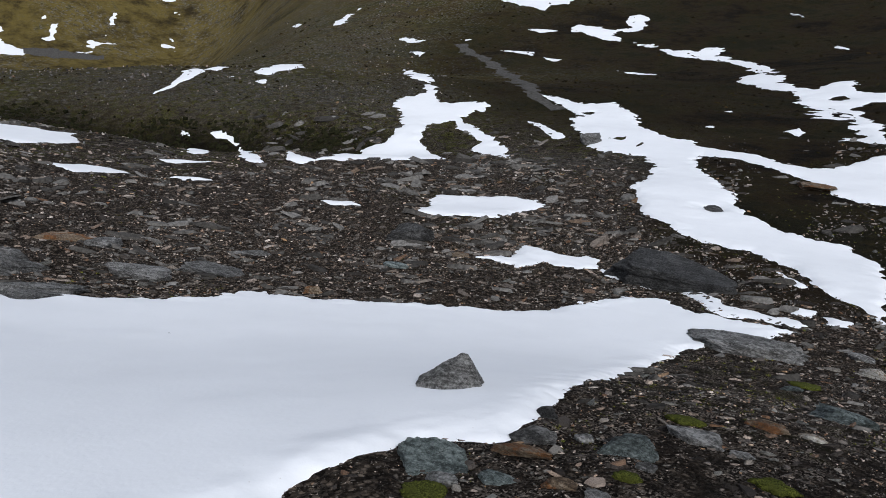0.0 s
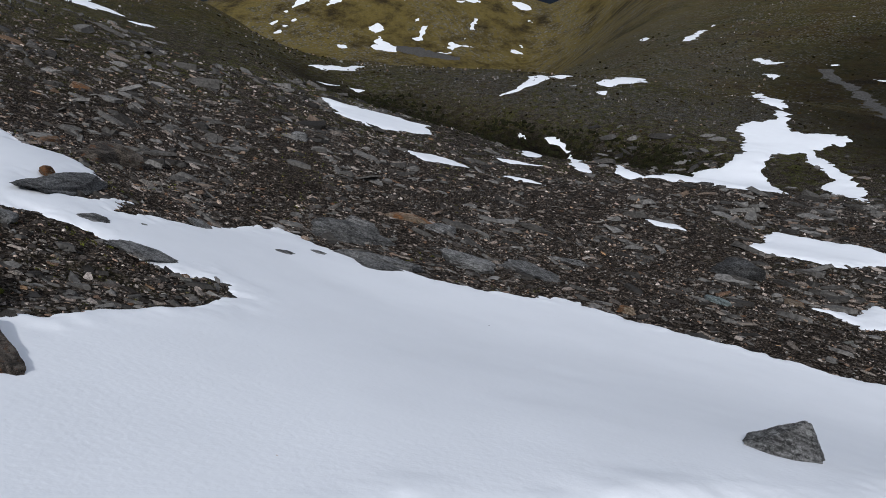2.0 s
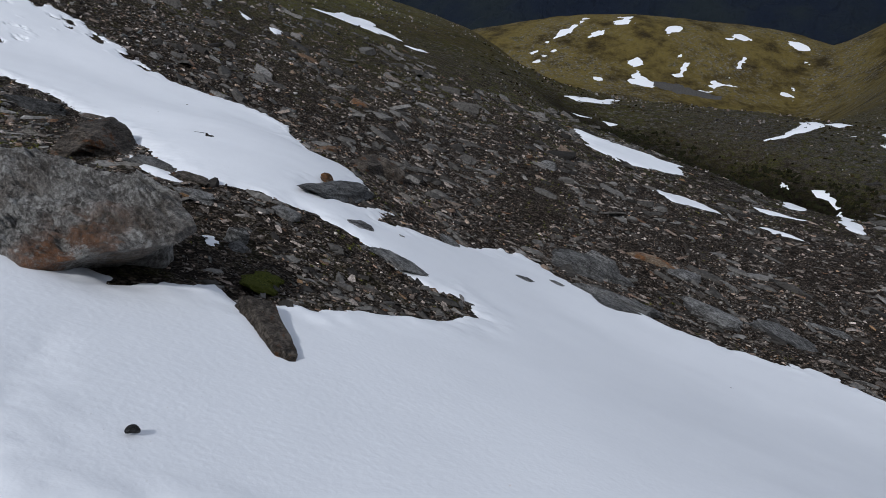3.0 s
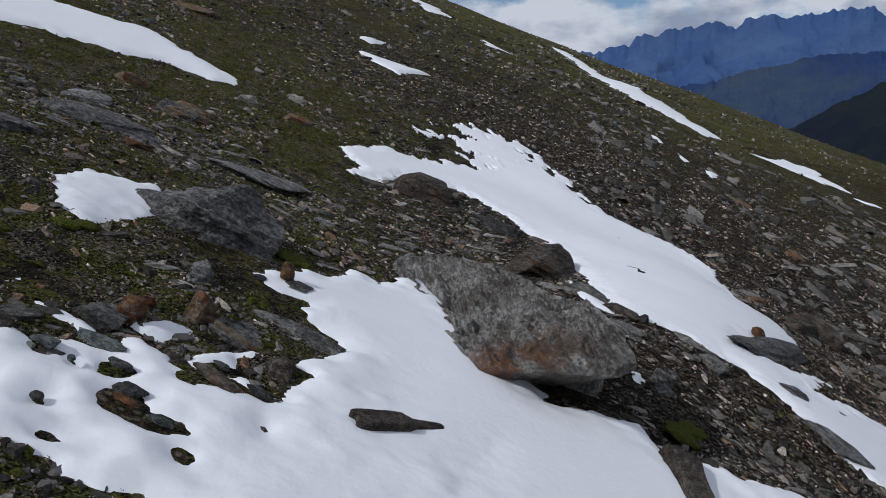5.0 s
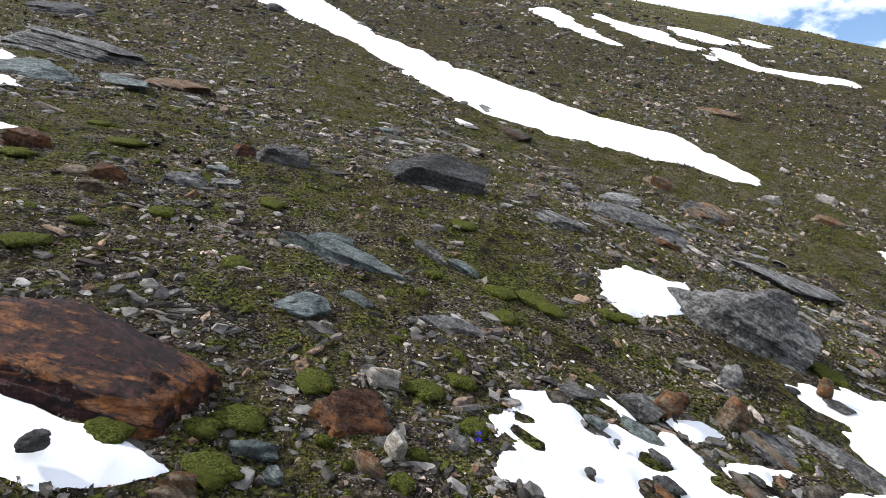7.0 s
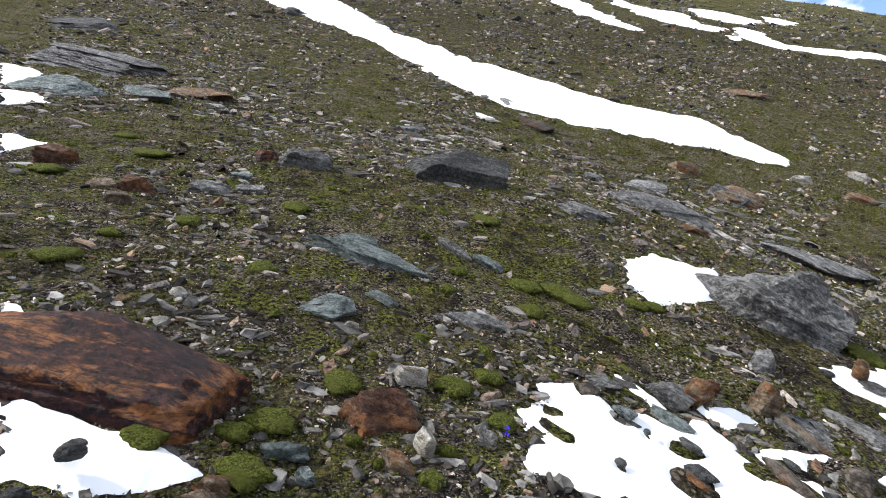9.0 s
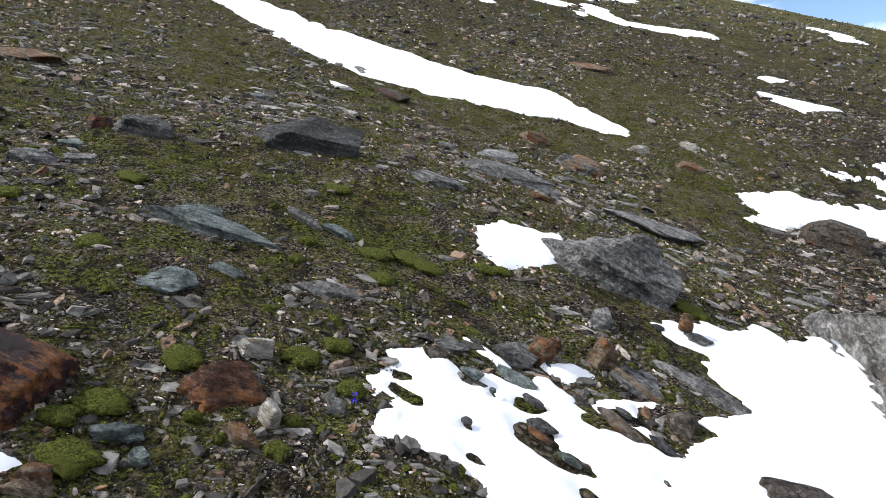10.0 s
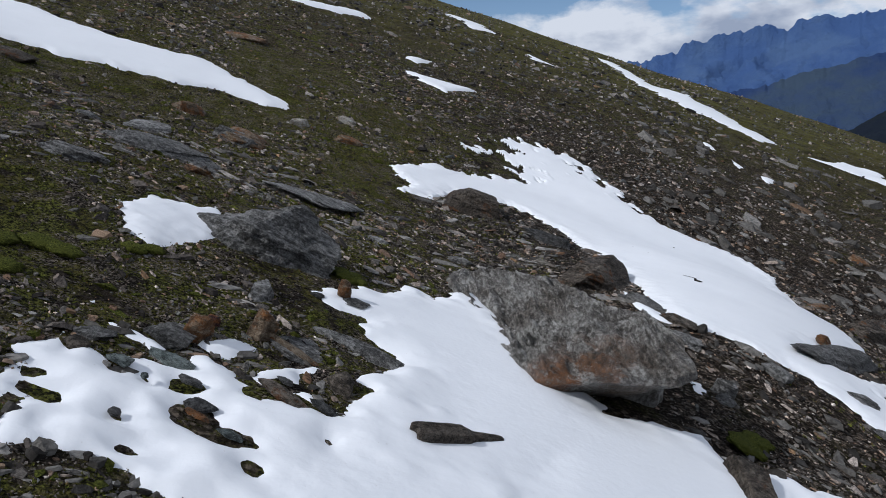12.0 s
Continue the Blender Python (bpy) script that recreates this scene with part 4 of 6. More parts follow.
snow_sheet("snowfield", [MAIN_BASIN, RIB_STRIP, BOULDER_FRONT], "broad smooth snowfield lying round a schist boulder", 0.042, HOLES, (-17.2, 4.3, 2.3, 1.5))
for outlines, label, thick in (
        (LOOP_DRIFT, "white snow drift looped round a turf island", 0.05), (STREAM_DRIFT, "long snow drift filling the stream bed", 0.06),
        (FLANK_DRIFT, "branching snow drift on the far bank", 0.05), (SADDLE_DRIFT, "thin snow streak on the far bank", 0.05),
        (LEFT_DRIFT, "snow drift at the foot of the scree", 0.06), (GULLY_DRIFT, "dirty snow in the stream gully", 0.05),
        (BANK_DRIFT, "small snow drift on a stony bank", 0.05), (SCREE_STREAK, "thin snow streak in the scree", 0.048),
        (ROCK_DRIFT, "ragged snow strip above a dark boulder", 0.048), (TOE_DRIFT, "scrap of snow among stones", 0.04),
        (LONE_DRIFT, "small snow patch beside a grey rock", 0.032), (UPHILL_STREAK, "long snow streak running down the slope", 0.06),
        (CREST_STREAK, "narrow snow streak below the crest", 0.07), (MID_STREAK, "narrow snow streak on the hillside", 0.08),
        (RIDGE_STREAK, "long thin snow streak near the skyline", 0.08), (SIDE_SCRAP, "scrap of snow between slabs", 0.032),
        (NEAR_SCRAP, "snow patch below a rusty rock", 0.036), (HILL_STREAK, "snow gully on the far grassy hill", 0.15),
        (PASS_STREAK, "snow streak across the valley", 0.06)):
    for outline in outlines:
        snow_sheet("snow_patch", [outline], label, thick, ROCK_ISLANDS if outlines in (STREAM_DRIFT, FLANK_DRIFT) else ())


# ---------------------------------------------------------------- rocks
def ball(level):
    bm = bmesh.new()
    bmesh.ops.create_icosphere(bm, subdivisions=level, radius=1)
    bm.verts.ensure_lookup_table()
    v = np.array([p.co[:] for p in bm.verts])
    f = np.array([[q.index for q in p.verts] for p in bm.faces])
    bm.free()
    return v, f


BALLS = {k: ball(k) for k in (1, 2, 3, 4, 5, 6, 7)}


def facets(v, planes, crisp=20.0):
    """Directions v pushed out to a solid bounded by planes (normal, distance), its edges a little worn."""
    push = np.zeros(len(v))
    for n, d in planes:
        n = np.asarray(n, float)
        push += (np.maximum(v @ (n / np.linalg.norm(n)), 0) / d) ** crisp
    return v / (push ** (1 / crisp))[:, None]


def chip(v, planes, seed, count, deep, crisp):
    """The solid of those planes with its corners and edges knocked off by many small breaks."""
    rng = np.random.RandomState(seed + 500)
    p = facets(v, planes, crisp)
    size = np.abs(p).max(0)
    for k in range(count):
        n = rng.normal(size=3) / size
        n /= np.linalg.norm(n)
        if n[2] < -0.3:
            continue
        reach = p @ n
        over = np.maximum(reach - reach.max() * (1 - deep * rng.uniform(0.3, 1.0)), 0)
        p = p - over[:, None] * n
    return p


def weather(p, seed, layers, ledge, lump, grit):
    """Split layers that stand in and out on the sides, broken steps on the faces, lumps and fine relief."""
    size = np.abs(p).max(0)
    q = p / size.max()
    layer = q[:, 2] / (size[2] / size.max()) * layers + 0.8 * value_noise(q[:, 0] * 2 + seed, q[:, 1] * 2, 7) + 0.5 * q[:, 0]
    shift = (lattice(np.floor(layer).astype(np.int64), np.int64(seed), 3) - 0.5) * ledge
    p = p * np.stack([1 + shift, 1 + shift, np.ones_like(shift)], -1)
    bumps = fbm(q[:, 0] * 2.6 + 2.2 * q[:, 2] + seed, q[:, 1] * 2.6 - 1.7 * q[:, 2], 13, 4)
    rise = 5.0 * fbm(q[:, 0] * 2.1 + 1.4 * q[:, 2] + seed, q[:, 1] * 3.4 + 1.9 * q[:, 2], 33, 4)
    part = rise - np.floor(rise)
    steps = (np.floor(rise) + step(0.7, 1.0, part)) / 5.0
    chipped = np.abs(fbm(q[:, 0] * 5 + 3 * q[:, 2] + seed, q[:, 1] * 5 + 4 * q[:, 2], 27, 5))
    fine = fbm(q[:, 0] * 13 + 8 * q[:, 2], q[:, 1] * 13 + 5 * q[:, 2] + seed, 19, 4)
    return p * (1 + 0.7 * lump * bumps + 1.3 * lump * steps - 1.6 * lump * chipped + 1.6 * grit * fine)[:, None]


def rock_points(level, shape, seed, detail=1.0):
    """A broken stone in a 2 x 2 x 2 box: a solid of split faces with layered sides."""
    rng = np.random.RandomState(seed)
    v, f = BALLS[level]
    planes = []
    sides = {"slab": 6, "block": 5, "round": 9, "peak": 5}[shape]
    start = rng.uniform(0, 2 * math.pi)
    for k in range(sides):
        a = start + (k + rng.uniform(-0.33, 0.33)) * 2 * math.pi / sides
        lift = rng.uniform(-0.3, 0.45) if shape == "slab" else rng.uniform(-0.15, 0.6)
        planes.append(((math.cos(a), math.sin(a), lift), rng.uniform(0.72, 1.0)))
    slant = 0.16 if shape == "slab" else 0.34
    planes.append(((rng.uniform(-slant, slant), rng.uniform(-slant, slant), 1.0), rng.uniform(0.72, 0.95)))
    planes.append(((rng.uniform(-0.2, 0.2), rng.uniform(-0.2, 0.2), -1.0), 0.9))
    for k in range(3):
        a = rng.uniform(0, 2 * math.pi)
        planes.append(((math.cos(a), math.sin(a), rng.uniform(0.6, 1.4)), rng.uniform(0.8, 1.05)))
    if shape == "peak":
        planes += [((0.75, -0.1, 0.8), 0.42), ((-0.75, -0.2, 0.8), 0.36), ((0.0, -0.9, 0.75), 0.5), ((0.1, 0.9, 0.7), 0.5)]
    p = chip(v, planes, seed, 9 if shape == "round" else 2 * level, 0.13, 5.0 if shape == "round" else 60.0)
    return weather(p, seed, 3.0, 0.16 * detail, 0.055 * detail, 0.018 * detail), f


def ground_tilt(x, y, reach=0.3):
    gx = (land(x + reach, y) - land(x - reach, y)) / (2 * reach)
    gy = (land(x, y + reach) - land(x, y - reach)) / (2 * reach)
    return Vector((-float(gx), -float(gy), 1)).normalized()


def settle_on(x, y, turn, lean=0.0, roll=0.0, sink=0.0):
    """A pose on the slope at x, y: z along the ground's normal, x axis turned by degrees."""
    up = ground_tilt(x, y)
    along = Vector((math.cos(radians(turn)), math.sin(radians(turn)), 0))
    side = up.cross(along).normalized()
    along = side.cross(up).normalized()
    m = Matrix((along, side, up)).transposed().to_4x4()
    z = float(land(x, y) + 0.6 * rough(x, y))
    return Matrix.Translation((x, y, z - sink)) @ m @ pose(0, 0, 0, lean, roll, 0)


def sharp(ob, angle=34):
    ob.data.set_sharp_from_angle(angle=radians(angle))
    return ob


def rock(name, x, y, length, depth, height, turn, material, shape, label, seed):
    apart = math.hypot(x, y)
    level = 6 if length / apart > 0.12 else 5 if length / apart > 0.06 else 4 if length / apart > 0.025 else 3
    p, f = rock_points(level, shape, seed)
    rng = np.random.RandomState(seed + 1)
    p = p * np.array([length * 0.46, depth * 0.46, height * 0.60])
    on_snow = max(float(signed_distance(np.array([x]), np.array([y]), o)[0]) for o in (MAIN_BASIN, RIB_STRIP, BOULDER_FRONT, NEAR_SCRAP[0])) > 0
    if on_snow and shape == "slab":
        p = p * np.array([1, 1, 0.42])
    if shape == "peak":
        p = p * np.array([1.2, 1.2, 1.6])
    ob = sharp(link_mesh(name, p, f, material, smooth=True))
    ob.matrix_world = settle_on(x, y, turn, rng.uniform(-4, 6), rng.uniform(-6, 6), (-0.14 if shape == "slab" else -0.22) * height - (0.02 if on_snow else 0) - (0.05 if on_snow and shape != "slab" else 0))
    return tagged(ob, label, "rock", "rocks on the slope")



ROCKS_A = (
    ("grey_rock", -5.39, -4.00, 0.46, 0.32, 0.18, 126, GREY_ROCK, "block", "grey layered rock standing on mossy ground"),
    ("purple_rock", -5.34, -4.39, 0.21, 0.17, 0.13, 129, RUST_ROCK, "block", "small purplish rock beside a grey one"),
)
ROCKS_B = (
    ("pale_slab", -12.07, -1.28, 0.77, 0.65, 0.20, 94, TAN_ROCK, "slab", "pale tan slab on the stony turf"),
    ("quartz_stone", -3.00, -1.80, 0.15, 0.11, 0.09, 119, QUARTZ, "block", "whitish angular quartz stone on moss"),
    ("ochre_stone", -7.87, -1.33, 0.30, 0.21, 0.10, 97, TAN_ROCK, "block", "ochre stone on the turf"),
    ("ochre_stone", -2.60, -1.84, 0.08, 0.07, 0.06, 124, TAN_ROCK, "block", "ochre stone on gravel"),
    ("grey_stone", -2.79, -1.72, 0.11, 0.09, 0.03, 119, GREY_ROCK, "slab", "small grey stone resting on a rusty one"),
    ("grey_stone", -2.82, -1.41, 0.10, 0.08, 0.02, 113, GREY_ROCK, "slab", "grey stone on dark soil"),
    ("slate_slab", -2.27, -1.83, 0.09, 0.08, 0.02, 128, GREEN_ROCK, "slab", "small slate fragment on gravel"),
    ("slate_slab", -2.19, -1.74, 0.06, 0.05, 0.02, 127, GREEN_ROCK, "slab", "small slate fragment on gravel"),
    ("ochre_stone", -1.93, -1.86, 0.11, 0.08, 0.03, 134, TAN_ROCK, "block", "pale tan stone at the snow's edge"),
)
ROCKS_C = (
    ("ochre_stone", -3.66, -4.33, 0.21, 0.18, 0.06, 141, TAN_ROCK, "slab", "yellowish stone on gravel"),
    ("rusty_stone", -3.79, -4.18, 0.23, 0.16, 0.14, 138, RUSTY_BROWN, "block", "rusty brown block on gravel"),
    ("ochre_stone", -3.55, -4.05, 0.23, 0.16, 0.07, 139, TAN_ROCK, "block", "tan orange stone on gravel"),
    ("rusty_stone", -3.87, -4.98, 0.29, 0.21, 0.15, 143, RUSTY_BROWN, "block", "reddish stone by a scrap of snow"),
    ("flat_stone", -4.25, -4.02, 0.30, 0.25, 0.08, 133, GREY_ROCK, "slab", "flat grey stone on gravel"),
    ("slate_slab", -4.73, -4.13, 0.17, 0.15, 0.04, 131, GREEN_ROCK, "slab", "small blue-grey slate on gravel"),
    ("flat_stone", -4.47, -3.85, 0.25, 0.21, 0.05, 131, GREY_ROCK, "slab", "flat grey stone on gravel"),
    ("quartz_stone", -2.83, -2.87, 0.08, 0.06, 0.04, 136, QUARTZ, "block", "small pale stone on gravel"),
    ("quartz_stone", -3.20, -2.22, 0.08, 0.05, 0.05, 123, QUARTZ, "block", "small white stone beside slate"),
    ("quartz_stone", -3.84, -2.82, 0.11, 0.09, 0.02, 125, QUARTZ, "slab", "small pale stone on slate"),
    ("quartz_stone", -4.10, -2.55, 0.10, 0.09, 0.02, 120, QUARTZ, "slab", "small pale stone on slate"),
    ("orange_stone", -4.22, -0.79, 0.08, 0.06, 0.07, 96, RUST_ROCK, "block", "small orange stone at the snow's edge"),
    ("thin_slab", -4.24, -0.36, 0.36, 0.30, 0.02, 90, GREY_ROCK, "slab", "thin grey slab on edge by the snow"),
)
ROCKS_D = (
    ("flat_stone", -3.72, -1.21, 0.19, 0.16, 0.05, 104, GREY_ROCK, "slab", "grey stone at the snow's edge"),
    ("flat_stone", -14.13, -5.48, 0.61, 0.44, 0.08, 110, GREY_ROCK, "slab", "flat stone in the snow streak"),
    ("rusty_stone", -12.94, -4.60, 0.69, 0.59, 0.18, 109, BROWN_ROCK, "slab", "rusty flat stone below the snow streak"),
    ("pale_slab", -23.13, -1.86, 1.40, 0.99, 0.18, 94, TAN_ROCK, "slab", "pale flat slab high on the slope"),
    ("slate_slab", -9.63, -5.39, 0.32, 0.27, 0.08, 119, GREEN_ROCK, "slab", "small slate on the turf"),
    ("dark_rock", -19.91, -14.87, 0.75, 0.53, 0.22, 127, DARK_ROCK, "block", "dark rock beside the snow streak"),
    ("layered_outcrop", -11.39, -13.71, 1.43, 1.22, 0.22, 141, DARK_ROCK, "slab", "dark layered slab high in the turf"),
    ("quartz_stone", -14.47, -0.43, 0.38, 0.27, 0.17, 90, QUARTZ, "block", "pale stone on the turf"),
    ("pale_slab", -14.30, 0.46, 0.52, 0.44, 0.14, 87, TAN_ROCK, "slab", "pale tan stone on the turf"),
    ("flat_stone", -10.08, -2.87, 0.32, 0.27, 0.08, 104, GREY_ROCK, "slab", "flat grey stone on the turf"),
    ("dark_stone", -1.72, -2.14, 0.10, 0.07, 0.05, 143, DARK_ROCK, "round", "dark round stone melted into snow"),
    ("dark_stone", -1.57, -2.17, 0.09, 0.07, 0.04, 147, DARK_ROCK, "round", "dark stone melted into snow"),
)
ROCKS_E = (
    ("grey_stone", -5.34, 2.73, 0.22, 0.15, 0.16, 59, GREY_ROCK, "block", "grey stone below the boulder"),
)
ROCKS_F = (
    ("pale_slab", -12.05, -1.30, 0.76, 0.65, 0.20, 95, GREY_ROCK, "slab", "pale grey slab on the turf"),
    ("ochre_stone", -13.16, -2.14, 0.33, 0.23, 0.23, 98, TAN_ROCK, "block", "ochre stone on the turf"),
    ("quartz_stone", -15.83, 0.50, 0.56, 0.47, 0.14, 87, QUARTZ, "slab", "pale stone on the hillside"),
    ("dark_stone", -5.21, -0.26, 0.11, 0.09, 0.03, 90, DARK_ROCK, "slab", "dark stone in turf"),
    ("grey_stone", -5.30, -0.08, 0.11, 0.07, 0.11, 88, TAN_ROCK, "block", "upright grey stone at the snow's edge"),
    ("grey_stone", -8.01, 0.39, 0.23, 0.20, 0.06, 85, GREY_ROCK, "slab", "grey stone on dark soil"),
    ("grey_stone", -8.14, 1.28, 0.30, 0.26, 0.08, 79, GREY_ROCK, "slab", "grey stone above the boulder"),
    ("grey_stone", -5.15, 4.34, 0.55, 0.47, 0.14, 46, GREY_ROCK, "slab", "grey stone on the rib"),
    ("dark_stone", -2.78, 0.83, 0.07, 0.05, 0.03, 70, DARK_ROCK, "round", "small dark stone lying on smooth snow"),
    ("brown_rock", -10.35, 8.71, 0.75, 0.45, 0.37, 49, BROWN_ROCK, "block", "brown rock on the scree"),
    ("layered_rock", -6.39, 9.39, 1.28, 0.64, 0.33, 33, GREY_ROCK, "block", "layered grey schist rock at the snow's edge"),
    ("layered_rock", -5.09, 8.08, 0.74, 0.63, 0.19, 30, GREY_ROCK, "slab", "grey slab at the snow's edge"),
)
ROCKS_G = (
    ("flat_stone", -5.59, 6.82, 0.40, 0.34, 0.10, 37, GREY_ROCK, "slab", "grey slab melted out of the snow"),
    ("flat_stone", -5.67, 7.58, 0.33, 0.28, 0.09, 35, GREY_ROCK, "slab", "thin grey slab melted out of the snow"),
    ("grey_stone", -5.89, 4.99, 0.30, 0.25, 0.08, 48, GREY_ROCK, "slab", "grey rock between two snow strips"),
    ("grey_stone", -6.04, 4.61, 0.34, 0.29, 0.09, 51, GREY_ROCK, "slab", "grey rock between two snow strips"),
    ("grey_stone", -6.43, 6.32, 0.41, 0.35, 0.11, 44, GREY_ROCK, "slab", "grey slab at the snow's edge"),
    ("grey_stone", -5.36, 2.79, 0.17, 0.12, 0.14, 60, GREY_ROCK, "block", "grey stone beside a scrap of snow"),
    ("flat_stone", -6.64, 11.96, 0.82, 0.48, 0.11, 28, TAN_ROCK, "slab", "brown flat slab on the scree"),
    ("flat_stone", -15.52, 12.29, 0.60, 0.51, 0.16, 51, TAN_ROCK, "slab", "pale slab on the scree"),
    ("grey_stone", -11.73, 15.43, 0.57, 0.34, 0.24, 36, GREY_ROCK, "block", "pale grey stone on the scree"),
    ("ochre_slab", 0.39, 2.90, 0.34, 0.17, 0.05, -8, TAN_ROCK, "slab", "ochre layered slab on gravel"),
    ("slate_rock", 0.96, 2.97, 0.27, 0.19, 0.11, -18, GREEN_ROCK, "block", "greenish block on gravel"),
    ("flat_stone", 1.36, 3.21, 0.32, 0.27, 0.08, -23, GREY_ROCK, "slab", "brown-grey rock on gravel"),
    ("lichened_rock", 3.89, 8.40, 1.55, 1.32, 0.22, -25, GREY_ROCK, "slab", "low lichened grey rock hump beside snow"),
    ("slate_rock", 3.00, 4.51, 0.56, 0.47, 0.15, -33, GREEN_ROCK, "slab", "broad green-grey slab on stony ground"),
)
ROCKS_H = (
    ("quartz_stone", 5.25, 7.61, 0.32, 0.22, 0.13, -35, QUARTZ, "block", "pale stone on the slope"),
    ("pale_slab", 2.16, 3.52, 0.19, 0.16, 0.05, -31, QUARTZ, "slab", "pale grey angular stone"),
    ("pale_slab", 1.93, 3.60, 0.28, 0.24, 0.07, -28, TAN_ROCK, "slab", "pale grey slab on gravel"),
    ("grey_stone", -0.01, 2.58, 0.16, 0.14, 0.04, 0, GREY_ROCK, "slab", "grey lichened stone on gravel"),
    ("slate_slab", 0.24, 2.61, 0.18, 0.15, 0.03, -5, GREEN_ROCK, "slab", "greenish flat slab on gravel"),
    ("pale_slab", 0.53, 2.55, 0.15, 0.12, 0.04, -12, TAN_ROCK, "slab", "tan flat stone on gravel"),
    ("dark_stone", 0.60, 3.53, 0.13, 0.09, 0.08, -10, DARK_ROCK, "block", "dark stone at the snow's edge"),
    ("grey_stone", 0.48, 3.14, 0.25, 0.22, 0.07, -9, GREY_ROCK, "slab", "grey stone at the snow's edge"),
    ("grey_stone", 0.74, 3.15, 0.12, 0.10, 0.03, -13, GREY_ROCK, "slab", "grey stone at the snow's edge"),
    ("dark_rock", -0.68, 14.59, 0.96, 0.57, 0.40, 3, DARK_ROCK, "block", "dark rock on the scree"),
    ("grey_boulder", 6.10, 29.91, 1.05, 0.74, 0.55, -11, GREY_ROCK, "block", "grey block beside the stream drift"),
    ("pale_slab", 11.49, 21.64, 1.34, 1.14, 0.22, -28, TAN_ROCK, "slab", "pale slab on the dark bank"),
    ("dark_rock", 7.17, 18.32, 0.65, 0.45, 0.28, -21, DARK_ROCK, "round", "dark rock melted out of the stream drift"),
    ("ochre_stone", -1.99, 10.07, 0.32, 0.23, 0.13, 11, TAN_ROCK, "block", "orange stone at the snow's edge"),
    ("flat_stone", -6.64, 11.90, 0.87, 0.74, 0.13, 29, TAN_ROCK, "slab", "brown flat slab on the scree"),
)
ROCKS_I = (
    ("flat_stone", -5.95, 11.91, 0.77, 0.65, 0.16, 26, GREY_ROCK, "slab", "grey-brown slab on the scree"),
    ("layered_rock", -4.51, 10.13, 0.99, 0.84, 0.21, 24, GREY_ROCK, "slab", "layered grey schist among scree"),
    ("layered_rock", -3.70, 10.95, 1.13, 0.78, 0.16, 19, GREY_ROCK, "slab", "layered grey schist among scree"),
    ("flat_stone", -5.28, 8.30, 1.33, 0.46, 0.17, 32, GREY_ROCK, "slab", "brown-grey slab at the snow's edge"),
    ("layered_rock", -6.46, 9.84, 0.85, 0.51, 0.38, 33, GREY_ROCK, "block", "layered grey rock on the scree"),
    ("ochre_stone", 0.36, 13.50, 0.40, 0.34, 0.10, -2, TAN_ROCK, "slab", "orange flat stone on the scree"),
    ("slate_slab", -0.90, 12.38, 0.47, 0.40, 0.12, 4, GREEN_ROCK, "slab", "grey-green slab on the scree"),
    ("flat_stone", -3.47, 12.22, 0.94, 0.24, 0.10, 16, GREY_ROCK, "slab", "grey slab on the scree"),
    ("slate_slab", 3.61, 6.40, 0.23, 0.19, 0.06, -29, GREEN_ROCK, "slab", "grey-green stone on gravel"),
    ("grey_stone", 1.53, 3.05, 0.13, 0.11, 0.03, -27, GREY_ROCK, "slab", "grey stone on gravel"),
    ("grey_stone", 0.95, 2.77, 0.11, 0.10, 0.03, -19, GREY_ROCK, "slab", "grey stone on gravel"),
    ("grey_stone", 0.66, 2.45, 0.13, 0.11, 0.03, -15, GREY_ROCK, "slab", "grey stone on gravel"),
    ("grey_stone", 5.45, 8.25, 0.38, 0.32, 0.10, -33, GREY_ROCK, "slab", "grey stone on gravel"),
)
